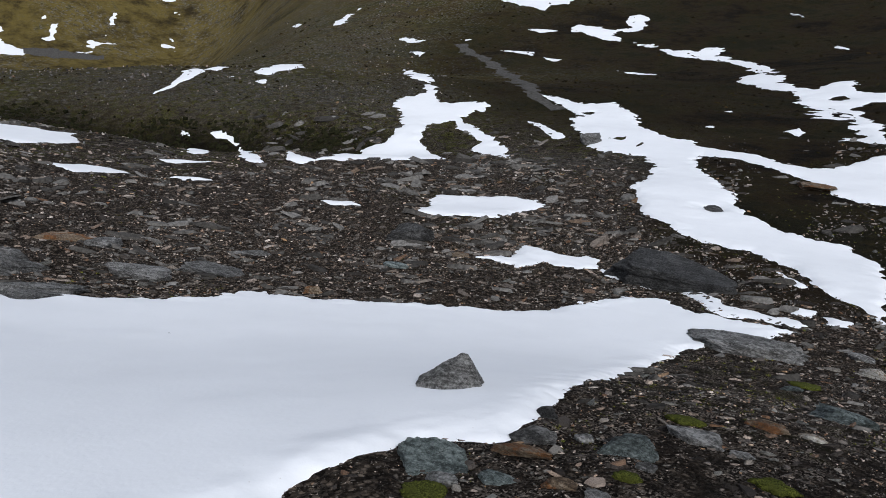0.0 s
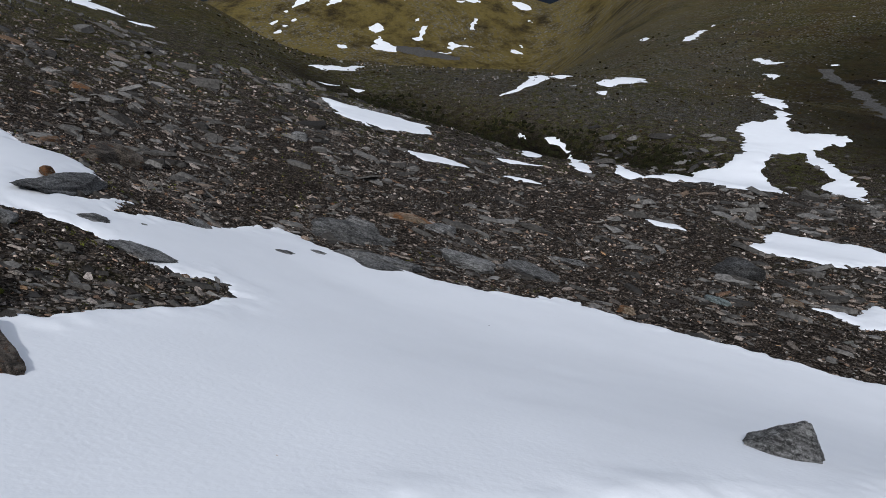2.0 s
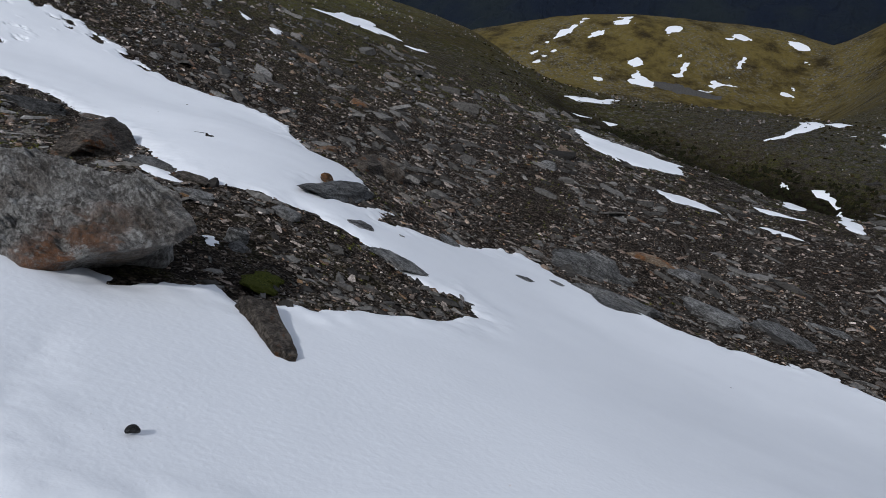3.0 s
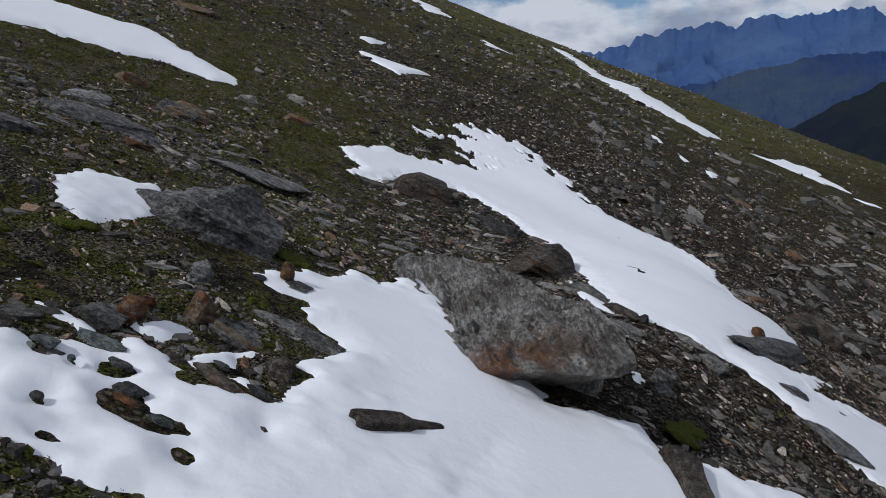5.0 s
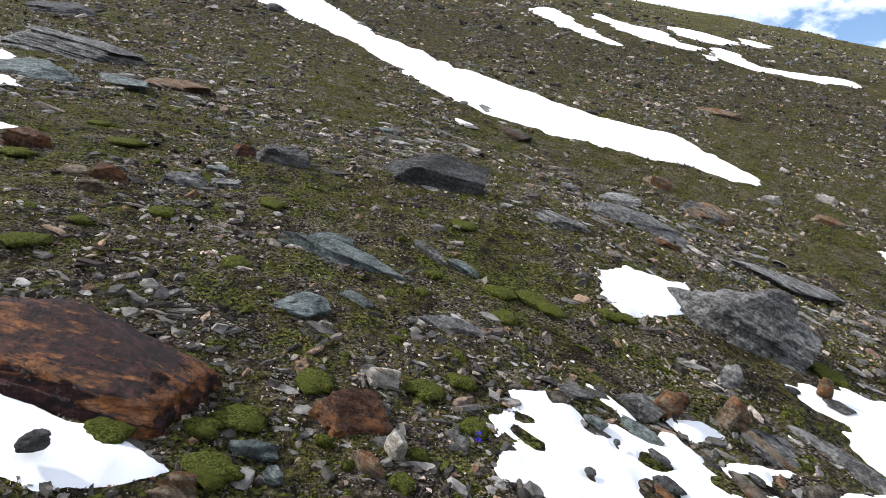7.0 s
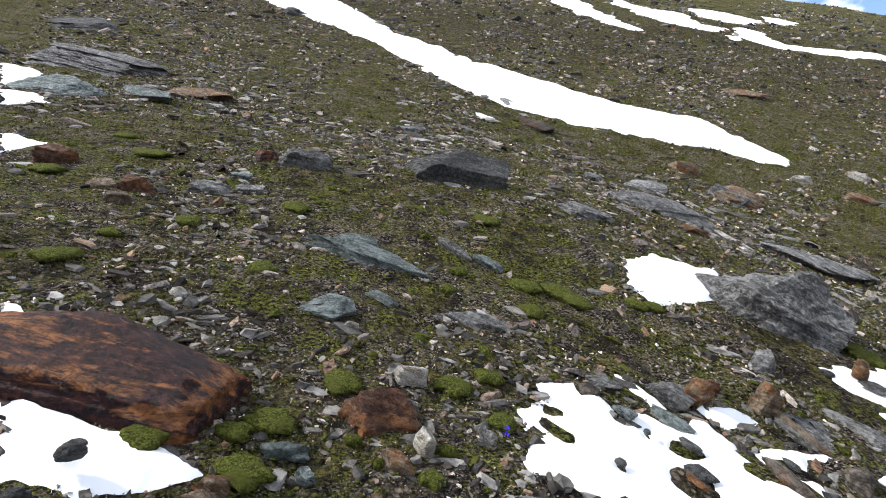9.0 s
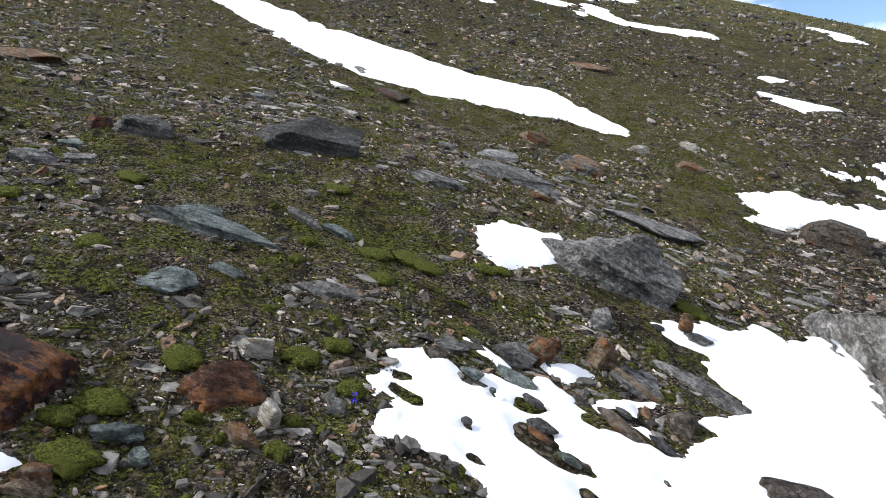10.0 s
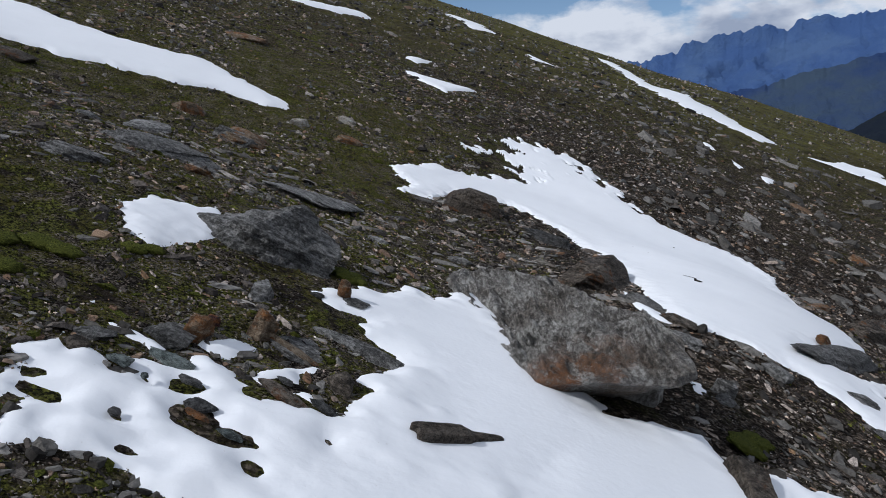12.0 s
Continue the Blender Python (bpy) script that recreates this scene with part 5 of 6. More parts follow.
ROCKS_J = (
    ("dark_stone", -3.12, -0.99, 0.05, 0.06, 0.04, 80, DARK_ROCK, "slab", "dark stone poking out of snow"),
    ("dark_stone", -3.32, -0.74, 0.11, 0.09, 0.05, 80, DARK_ROCK, "slab", "dark stone in a melt hole with grass"),
    ("thin_slab", -3.24, -0.73, 0.12, 0.05, 0.03, 58, TAN_ROCK, "slab", "thin tan slab in a melt hole"),
    ("thin_slab", -3.13, -0.60, 0.13, 0.06, 0.04, 58, GREEN_ROCK, "slab", "narrow slate leaning out of a melt hole"),
    ("dark_stone", -3.52, -0.79, 0.13, 0.06, 0.04, 58, DARK_ROCK, "slab", "narrow dark stone poking out of snow"),
    ("dark_stone", -3.47, -0.96, 0.04, 0.05, 0.03, 80, GREEN_ROCK, "slab", "small slate poking out of snow"),
    ("flat_stone", -3.59, -0.43, 0.25, 0.10, 0.07, 58, BROWN_ROCK, "slab", "flat brown-grey stone poking out of snow"),
    ("dark_stone", -3.89, -0.16, 0.15, 0.19, 0.09, 80, BROWN_ROCK, "block", "brown stone in a melt hole"),
    ("dark_stone", -3.56, -0.26, 0.13, 0.08, 0.04, 58, DARK_ROCK, "slab", "narrow dark stone poking out of snow"),
    ("dark_stone", -3.74, -0.42, 0.11, 0.06, 0.03, 58, DARK_ROCK, "slab", "narrow dark stone poking out of snow"),
    ("thin_slab", -4.45, -0.03, 0.84, 0.18, 0.06, 58, GREY_ROCK, "slab", "long thin grey slab at the snow's edge"),
    ("thin_slab", -4.17, -0.39, 0.46, 0.09, 0.04, 58, TAN_ROCK, "slab", "long thin tan slab at the snow's edge"),
    ("flat_stone", -3.94, -0.94, 0.27, 0.24, 0.06, 80, GREY_ROCK, "slab", "flat grey slab at the snow's edge"),
    ("flat_stone", -3.71, -0.91, 0.25, 0.08, 0.04, 58, GREEN_ROCK, "slab", "flat grey slab half under snow"),
    ("flat_stone", -3.54, -1.06, 0.11, 0.08, 0.05, 80, GREEN_ROCK, "slab", "grey stone half under snow"),
    ("flat_stone", -3.60, -1.24, 0.12, 0.10, 0.05, 80, BROWN_ROCK, "slab", "brown-grey stone half under snow"),
    ("grey_stone", -4.87, -0.58, 0.15, 0.29, 0.13, 80, GREY_ROCK, "block", "upright grey stone at the snow's edge"),
    ("flat_stone", -5.30, -0.01, 0.30, 0.21, 0.06, 58, GREY_ROCK, "slab", "grey stone at the snow's edge"),
)
ROCKS_K = (
    ("slate_slab", -3.98, -2.55, 0.84, 0.25, 0.09, 102, GREEN_ROCK, "slab", "long greenish slate slab sunk in moss"),
    ("slate_slab", -3.26, -2.38, 0.35, 0.20, 0.06, 146, GREEN_ROCK, "slab", "broad flat greenish slate on gravel"),
    ("slate_slab", -4.20, -2.79, 0.28, 0.25, 0.06, 141, GREEN_ROCK, "slab", "flat greenish slate slab on moss"),
    ("slate_slab", -3.58, -2.26, 0.20, 0.11, 0.05, 81, GREEN_ROCK, "slab", "greenish slate fragment on gravel"),
    ("slate_slab", -4.62, -2.12, 0.22, 0.13, 0.05, 88, GREEN_ROCK, "slab", "narrow greenish slate fragment"),
    ("slate_slab", -4.62, -2.37, 0.38, 0.10, 0.05, 63, GREY_ROCK, "slab", "narrow grey slate fragment beside moss"),
    ("flat_stone", -3.77, -1.79, 0.37, 0.20, 0.05, 117, GREY_ROCK, "slab", "flat brown-grey stone lying in turf"),
    ("grey_rock", -8.67, -1.88, 0.99, 1.34, 0.16, 43, GREY_ROCK, "block", "blocky grey layered rock in turf"),
    ("grey_rock", -6.61, -2.01, 0.60, 0.41, 0.08, 147, GREY_ROCK, "slab", "cluster of grey layered stone in turf"),
    ("pale_slab", -12.31, -1.29, 0.80, 0.72, 0.14, 126, TAN_ROCK, "block", "pale tan stone on the stony turf"),
    ("ochre_stone", -13.35, -2.17, 0.56, 0.50, 0.16, 147, TAN_ROCK, "block", "ochre stone on the turf"),
    ("grey_stone", -10.91, -2.35, 1.02, 0.53, 0.10, 157, GREY_ROCK, "slab", "grey stone on the turf"),
    ("leaning_slab", -9.48, -0.16, 1.04, 1.44, 0.14, 58, GREY_ROCK, "slab", "long brown-grey slab beside a larger rock"),
    ("layered_outcrop", -9.06, -10.33, 2.21, 1.94, 0.28, 142, GREY_ROCK, "slab", "flat layered grey schist outcrop in the turf"),
    ("layered_outcrop", -6.32, -8.16, 1.23, 1.24, 0.20, 166, GREEN_ROCK, "slab", "blue-grey layered slab beside snow"),
    ("pale_slab", -8.30, -7.85, 0.98, 1.08, 0.16, 92, TAN_ROCK, "slab", "pale grey-tan slab tilted on the slope"),
    ("slate_slab", -7.31, -7.78, 1.36, 0.50, 0.14, 68, GREEN_ROCK, "slab", "blue-grey slate slab among grass"),
    ("ochre_stone", -2.62, -1.85, 0.08, 0.08, 0.07, 133, TAN_ROCK, "block", "ochre stone on gravel"),
    ("quartz_stone", -2.60, -1.54, 0.07, 0.11, 0.11, 128, QUARTZ, "block", "small white pointed stone in moss"),
    ("orange_stone", -2.44, -1.56, 0.13, 0.06, 0.08, 83, TAN_ROCK, "block", "orange-stained angular stone in moss"),
    ("grey_stone", -2.84, -1.41, 0.12, 0.05, 0.06, 63, GREY_ROCK, "slab", "grey stone on dark soil"),
    ("ochre_stone", -4.04, -0.83, 0.19, 0.14, 0.14, 140, TAN_ROCK, "block", "tan stone at the snow's ragged edge"),
    ("ochre_stone", -4.27, -0.55, 0.13, 0.15, 0.17, 136, TAN_ROCK, "block", "tan upright stone at the snow's edge"),
    ("flat_stone", -2.25, -1.86, 0.16, 0.07, 0.05, 134, GREEN_ROCK, "slab", "grey slate fragment on gravel"),
    ("slate_slab", -2.21, -1.75, 0.09, 0.05, 0.05, 71, GREEN_ROCK, "slab", "small slate fragment on gravel"),
    ("ochre_stone", -1.95, -1.88, 0.10, 0.07, 0.07, 129, TAN_ROCK, "block", "pale tan stone at the snow's edge"),
    ("dark_rock", -12.06, 2.31, 1.14, 1.05, 0.42, 75, BROWN_ROCK, "block", "dark brown rock at the head of the rib"),
    ("thin_slab", -11.10, 3.16, 1.37, 0.41, 0.14, 30, DARK_ROCK, "slab", "thin dark slab along the snow's edge"),
    ("brown_rock", -8.31, 2.91, 0.68, 1.50, 0.34, 52, BROWN_ROCK, "block", "brown-grey rock behind the boulder"),
    ("thin_slab", -7.36, 3.07, 0.52, 0.34, 0.08, 41, GREY_ROCK, "slab", "grey slab along the rib"),
    ("thin_slab", -6.86, 3.17, 0.54, 0.26, 0.10, 24, BROWN_ROCK, "slab", "tan-grey slab along the rib"),
    ("thin_slab", -6.38, 2.93, 0.46, 0.20, 0.10, 24, GREY_ROCK, "slab", "pale grey slab along the rib"),
    ("dark_slab", -7.17, 5.23, 2.31, 0.42, 0.17, 116, GREY_ROCK, "slab", "dark flat slab crossing the snow strip"),
    ("ochre_stone", -11.22, 8.02, 1.78, 0.33, 0.12, 130, TAN_ROCK, "slab", "orange-brown flat stone by the snow"),
    ("ochre_stone", -7.33, 5.11, 0.30, 0.16, 0.10, 118, TAN_ROCK, "block", "tan stone on a dark slab"),
    ("brown_rock", -10.52, 8.49, 1.71, 0.56, 0.35, 120, BROWN_ROCK, "block", "brown rock on the far side of the snow"),
    ("grey_stone", -6.00, 4.52, 0.34, 0.30, 0.14, 88, GREY_ROCK, "slab", "grey stone melted out of the snow"),
    ("flat_stone", -6.01, 3.66, 0.33, 0.31, 0.12, 72, GREY_ROCK, "slab", "flat grey stone on the rib"),
    ("flat_stone", -5.16, 2.65, 0.19, 0.16, 0.08, 42, GREY_ROCK, "slab", "pale grey slab on dark soil"),
)
ROCKS = ROCKS_A + ROCKS_B + ROCKS_C + ROCKS_D + ROCKS_E + ROCKS_F + ROCKS_G + ROCKS_H + ROCKS_I + ROCKS_J + ROCKS_K

MOSSES = (
    (-2.67, -3.45, 0.18, 0.16, 0.07),
    (-2.76, -1.97, 0.17, 0.16, 0.08),
    (-2.08, -1.88, 0.18, 0.16, 0.07),
    (-2.20, -2.01, 0.11, 0.10, 0.05),
    (-2.35, -1.99, 0.16, 0.14, 0.07),
    (-3.09, -1.66, 0.16, 0.14, 0.07),
    (-3.29, -1.59, 0.13, 0.12, 0.06),
    (-2.45, -1.44, 0.09, 0.08, 0.04),
    (-2.99, -1.41, 0.12, 0.11, 0.05),
    (-3.35, -2.83, 0.16, 0.14, 0.05),
    (-5.35, -2.45, 0.20, 0.18, 0.08),
    (-3.59, -3.55, 0.17, 0.15, 0.08),
    (-4.37, -3.38, 0.19, 0.17, 0.06),
    (-2.64, -1.48, 0.08, 0.07, 0.04),
    (-3.97, -2.10, 0.09, 0.08, 0.04),
    (-1.97, -2.16, 0.17, 0.13, 0.03),
    (-2.40, -2.59, 0.07, 0.07, 0.02),
    (-4.09, -2.74, 0.15, 0.13, 0.04),
    (-4.51, -1.84, 0.18, 0.16, 0.08),
    (-4.18, -1.70, 0.15, 0.14, 0.05),
    (-2.41, -1.61, 0.04, 0.03, 0.02),
    (-4.61, -1.56, 0.17, 0.15, 0.04),
    (-3.10, -3.59, 0.11, 0.10, 0.03),
    (-5.02, -5.62, 0.21, 0.19, 0.07),
    (-4.65, -4.94, 0.28, 0.25, 0.06),
    (-3.66, -4.81, 0.21, 0.19, 0.03),
    (-4.96, -1.29, 0.14, 0.13, 0.06),
    (-2.46, -1.74, 0.06, 0.05, 0.03),
    (-4.31, -2.18, 0.10, 0.09, 0.04),
    (-4.54, 2.43, 0.28, 0.25, 0.13),
    (-5.93, -0.02, 0.31, 0.28, 0.14),
    (-4.66, -1.69, 0.23, 0.21, 0.08),
    (-5.02, -1.21, 0.14, 0.13, 0.05),
    (-4.61, 2.55, 0.24, 0.22, 0.11),
    (1.43, 3.55, 0.19, 0.17, 0.09),
    (3.86, 6.62, 0.32, 0.29, 0.13),
    (-0.09, 2.45, 0.22, 0.17, 0.03),
    (1.52, 2.66, 0.17, 0.16, 0.05),
    (0.83, 2.63, 0.11, 0.10, 0.03),
)

for k, row in enumerate(ROCKS):
    rock(*row, seed=100 + 7 * k)


def great_boulder():
    """The large tilted schist boulder: a thick split slab with a broad face and an undercut lower end."""
    at, u, w = Vector((-7.0, 1.0, 0.265)), Vector((0.927, 0.373, -0.038)), Vector((-0.346, 0.896, 0.279))
    rim = np.array([(0.08, -0.20), (0.02, 0.02), (0.5, 0.25), (1.04, 0.33), (1.8, 0.15), (2.2, 0.16), (2.64, -0.04), (2.96, -0.27), (2.95, -0.42), (2.62, -0.60), (2.2, -0.84), (1.76, -0.80), (1.15, -0.71), (0.62, -0.50)])
    rim = np.concatenate([rim + (np.roll(rim, -1, axis=0) - rim) * k / 12 for k in range(12)])
    mid = np.array([1.62, -0.26])
    v, f = BALLS[7]
    ang = np.arctan2(v[:, 1], v[:, 0])
    rim_ang = np.arctan2(rim[:, 1] - mid[1], rim[:, 0] - mid[0])
    rim_len = np.hypot(rim[:, 0] - mid[0], rim[:, 1] - mid[1])
    order = np.argsort(rim_ang)
    reach = np.interp(ang, rim_ang[order], rim_len[order], period=2 * math.pi)
    flat = np.hypot(v[:, 0], v[:, 1])
    swell = np.clip(flat * 1.07, 0, 1) ** 0.9
    x, y = mid[0] + np.cos(ang) * reach * swell, mid[1] + np.sin(ang) * reach * swell
    edge = np.clip(1 - swell, 0, 1)
    top = 0.03 * np.clip(edge * 16, 0, 1) - 0.03
    z = np.where(v[:, 2] > 0, top, -0.75 * np.clip(-v[:, 2] * 1.4, 0, 1) - 0.07)
    hollow = 0.04 + 0.58 * np.clip((x - 1.9) / 0.6, 0, 1) * np.clip((0.1 - y) / 0.4, 0, 1)
    under = np.where(v[:, 2] < 0, 1 - hollow * np.clip(-3 * v[:, 2], 0, 1), 1)
    x, y = mid[0] + (x - mid[0]) * under, mid[1] + (y - mid[1]) * under
    along, over = 0.955 * x - 0.296 * y, 0.296 * x + 0.955 * y      # the cleavage runs a little down across the long axis
    bend = over + 0.10 * fbm(x * 1.3, y * 1.3, 81, 3)
    leafs = np.abs(fbm(along * 2.0, bend * 8.0, 37, 5))
    crinkle = np.abs(fbm(along * 5.0 + 3, bend * 17.0, 35, 5))
    sheets = np.floor(bend * 4.2 + 0.8 * fbm(along * 1.1, bend * 3, 5, 3))
    relief = 0.065 + 0.045 * (lattice(sheets.astype(np.int64), np.int64(4), 9) - 0.5) + 0.06 * fbm(x * 1.7, y * 1.7, 31, 4) - 0.14 * leafs - 0.085 * crinkle
    seam = fbm(1.1 * along + 4, 2.2 * bend, 85, 3)
    z = z + (v[:, 2] > 0) * (relief - 0.05 * np.exp(-(seam / 0.03) ** 2)) * np.clip(edge * 9, 0.35, 1)
    side = 0.035 * fbm(x * 4, y * 4 + z * 2, 47, 3) + 0.02 * fbm(x * 9 + 4 * z, y * 9, 43, 3)
    x, y = x + np.cos(ang) * side, y + np.sin(ang) * side
    z = z + 0.14 * np.clip((x - 1.3) / 1.3, 0, 1) ** 1.2 * np.clip(1 + 2.2 * np.minimum(v[:, 2], 0), 0, 1)
    ob = link_mesh("great_boulder", np.stack([x, y, z], -1), f, PALE_ROCK, smooth=True)
    n = u.cross(w)
    m = Matrix((u, w, n)).transposed().to_4x4()
    ob.matrix_world = Matrix.Translation(at) @ m
    sharp(ob, 38)
    return tagged(ob, "large silvery-grey schist boulder with orange lichen beside snow", "boulder")


great_boulder()


def tapered_stone():
    """A long log-like stone with a thick blunt head and a thin tail, half sunk in the snow."""
    v, f = BALLS[6]
    p = v / ((np.abs(v) ** 6.0).sum(1) ** (1 / 6.0))[:, None]
    p[:, 1:] = v[:, 1:] / np.maximum(np.hypot(v[:, 1], v[:, 2]), 1e-6)[:, None] * np.hypot(p[:, 1], p[:, 2])[:, None]
    girth = np.interp(p[:, 0], [-1, -0.9, 0.1, 0.32, 1.0], [0.86, 1.0, 0.88, 0.52, 0.36])
    hollow = 0.05 * np.exp(-((p[:, 1] ** 2 + p[:, 2] ** 2) / 0.45)) * (p[:, 0] < -0.9)
    p = np.stack([p[:, 0] * 0.275 + hollow, p[:, 1] * 0.065 * girth, p[:, 2] * 0.06 * girth], -1)
    p = p * (1 + 0.07 * fbm(p[:, 0] * 9, p[:, 1] * 30 + p[:, 2] * 20, 5, 4))[:, None]
    ob = sharp(link_mesh("tapered_stone", p, f, LOG_STONE, smooth=True))
    ob.matrix_world = settle_on(-3.585, 0.345, 111, 0, 0, -0.035)
    return tagged(ob, "brown-grey tapered stone half sunk in the snow", "stone")


tapered_stone()


def hewn_rock(name, x, y, turn, planes, material, label, seed, level=6, layers=5.0, ledge=0.05, lump=0.05, lift=0.05, category="rock", chips=12):
    """A rock cut by planes given in metres about a point a little over the ground."""
    v, f = BALLS[level]
    p = weather(chip(v, planes, seed, chips, 0.08, 60.0), seed, layers, ledge, lump, 0.012)
    ob = sharp(link_mesh(name, p, f, material, smooth=True), 40)
    ob.matrix_world = settle_on(x, y, turn, 0, 0, -lift)
    return tagged(ob, label, category, "rocks on the slope")


hewn_rock("red_boulder", -2.06, -2.52, 113, [
    ((0.05, -1, 0.42), 0.20), ((0.06, -0.36, 1), 0.125), ((0.0, 1, 0.3), 0.20), ((1, -0.25, 0.2), 0.44), ((-1, 0, 0.2), 0.75),
    ((0.30, 0.10, 1), 0.185), ((0, 0, -1), 0.16), ((0.8, -1, 0.25), 0.39), ((-0.3, 0.2, 1), 0.20)],
    RUST_ROCK, "rusty dark-red boulder with ochre streaks on the turf", 31, 7, 7.0, 0.05, 0.045, 0.03)
hewn_rock("rusty_stone", -2.66, -1.72, 130, [
    ((0.1, -0.55, 1), 0.040), ((0.2, -1, 0.3), 0.075), ((1, 0.3, 0.4), 0.105), ((-1, -0.4, 0.5), 0.115), ((-0.3, 1, 0.4), 0.09),
    ((0, 0, -1), 0.05), ((0.8, -0.8, 0.5), 0.10)], RUSTY_BROWN, "rusty orange-brown flat stone on gravel", 52, 5, 3.0, 0.10, 0.08, 0.015)
hewn_rock("grey_boulder", -5.90, -0.50, 100, [
    ((0.18, -0.50, 1), 0.17), ((0.1, -1, 0.40), 0.27), ((1, -0.1, -0.25), 0.40), ((-1, -0.3, 0.5), 0.36), ((0.8, 0, 1), 0.36),
    ((0, 1, 0.4), 0.38), ((0, 0, -1), 0.16), ((-0.6, -1, 0.2), 0.34), ((-0.5, 0.1, 1), 0.22)],
    GREY_ROCK, "cracked grey schist boulder beside a snow patch", 44, 7, 4.0, 0.16, 0.09, 0.09, chips=5)
hewn_rock("pointed_rock", 0.05, 4.10, 0, [
    ((-0.62, -0.1, 1), 0.115), ((1.2, -0.1, 0.60), 0.180), ((0.1, 0, 1), 0.19), ((0.1, -1, 0.72), 0.125), ((0.6, -0.8, 0.4), 0.150),
    ((0, 1, 0.6), 0.14), ((0, 0, -1), 0.12), ((-0.5, -0.8, 0.5), 0.145), ((-1, 0, 0.2), 0.22)],
    GREY_ROCK, "greenish-grey pointed rock standing in smooth snow", 9, 6, 4.0, 0.06, 0.05, 0.05, chips=2)
hewn_rock("dark_boulder", 4.20, 12.1, -6, [
    ((-0.25, -1, -0.20), 0.40), ((0.10, -0.22, 1), 0.27), ((-1, -0.3, 0.1), 0.95), ((1, -0.1, 0.3), 1.02), ((0.2, 1, 0.3), 0.7),
    ((0, 0, -1), 0.4), ((-0.8, 0.2, 1), 0.80), ((0.4, 0.1, 1), 0.46)],
    DARK_ROCK, "long dark wet boulder on the slope", 12, 6, 5.0, 0.08, 0.06, 0.12, chips=4)
hewn_rock("rock_tongue", -3.80, 2.02, -22, [
    ((0.04, 1, 0.5), 0.105), ((0.10, -1, 0.5), 0.105), ((1, 0.2, 0.5), 0.46), ((-1, 0.1, 0.4), 0.33), ((0.06, 0, 1), 0.085), ((0, 0, -1), 0.1), ((0.7, 1, 0.3), 0.30)],
    BROWN_ROCK, "lichened grey rock tongue bedded in snow", 15, 6, 3.0, 0.06, 0.10, 0.02)
hewn_rock("dark_rock", -6.30, -3.02, 122, [
    ((0.1, -1, 0.25), 0.17), ((0.12, -0.4, 1), 0.125), ((1, -0.2, -0.1), 0.36), ((-1, -0.1, 0.6), 0.38), ((0, 1, 0.4), 0.22), ((0, 0, -1), 0.12), ((-0.4, 0, 1), 0.19)],
    DARK_ROCK, "dark grey rock with a wet shaded end on the turf", 18, 6, 5.0, 0.10, 0.06, 0.05)
hewn_rock("lichened_rock", -0.04, 2.74, 5, [
    ((0.1, -0.5, 1), 0.055), ((0.1, -1, 0.3), 0.11), ((1, -0.1, 0.5), 0.145), ((-1, -0.2, 0.4), 0.15), ((0, 1, 0.3), 0.13), ((0, 0, -1), 0.1), ((0.7, 0, 1), 0.125)],
    GREEN_ROCK, "lichened greenish rock at the snow's edge", 23, 6, 4.0, 0.08, 0.06, -0.02)


# ---------------------------------------------------------------- moss cushions
def moss_cushion(x, y, length, depth, height, seed):
    v, f = BALLS[4]
    p = v / ((np.abs(v) ** 2.4).sum(1) ** (1 / 2.4))[:, None]
    lumps = np.abs(fbm(p[:, 0] * 2.2 + seed, p[:, 1] * 2.2 + p[:, 2], 3, 3))
    p = p * (0.86 + 0.30 * lumps + 0.05 * fbm(p[:, 0] * 14, p[:, 1] * 14 + 9 * p[:, 2] + seed, 8, 3))[:, None]
    around = np.arctan2(p[:, 1], p[:, 0])
    lobes = 1.08 + 0.45 * fbm(2 * np.cos(around) + seed, 2 * np.sin(around), 29, 3)
    p[:, :2] *= lobes[:, None]
    ob = link_mesh("moss_cushion", p * np.array([length * 0.5, depth * 0.5, max(0.022, height * 0.22)]), f, MOSS, smooth=True)
    ob.matrix_world = settle_on(x, y, 37.0 * seed, 0, 0, -0.01)
    return tagged(ob, "bright green rounded moss cushion on stony soil", "moss", "moss cushions")


for k, row in enumerate(MOSSES):
    moss_cushion(*row, seed=k)


# ---------------------------------------------------------------- gravel path and pond in the valley
def ribbon(name, spine, material, label, category, rise=0.05):
    pts = np.array(spine)
    t = np.linspace(0, len(pts) - 1, 140)
    line = np.stack([np.interp(t, np.arange(len(pts)), pts[:, k]) for k in range(3)], -1)
    d = np.gradient(line[:, :2], axis=0)
    d /= np.linalg.norm(d, axis=1)[:, None]
    across = np.linspace(-1, 1, 9)
    x = line[:, None, 0] - d[:, None, 1] * across * line[:, None, 2] * (1 + 0.6 * fbm(t * 3, t * 0, 5, 4))[:, None]
    y = line[:, None, 1] + d[:, None, 0] * across * line[:, None, 2] * (1 + 0.6 * fbm(t * 3, t * 0 + 9, 6, 4))[:, None]
    z = land(x, y) + rough(x, y) + rise - 0.30 * np.abs(across) ** 2 + 0.12 * fbm(x / 0.8, y / 0.8, 63, 3)
    i, j = np.meshgrid(np.arange(139), np.arange(8), indexing="ij")
    faces = np.stack([i * 9 + j, i * 9 + j + 1, (i + 1) * 9 + j + 1, (i + 1) * 9 + j], -1).reshape(-1, 4)
    return tagged(link_mesh(name, np.stack([x, y, z], -1).reshape(-1, 3), faces, material, smooth=True), label, category, kind="structure")


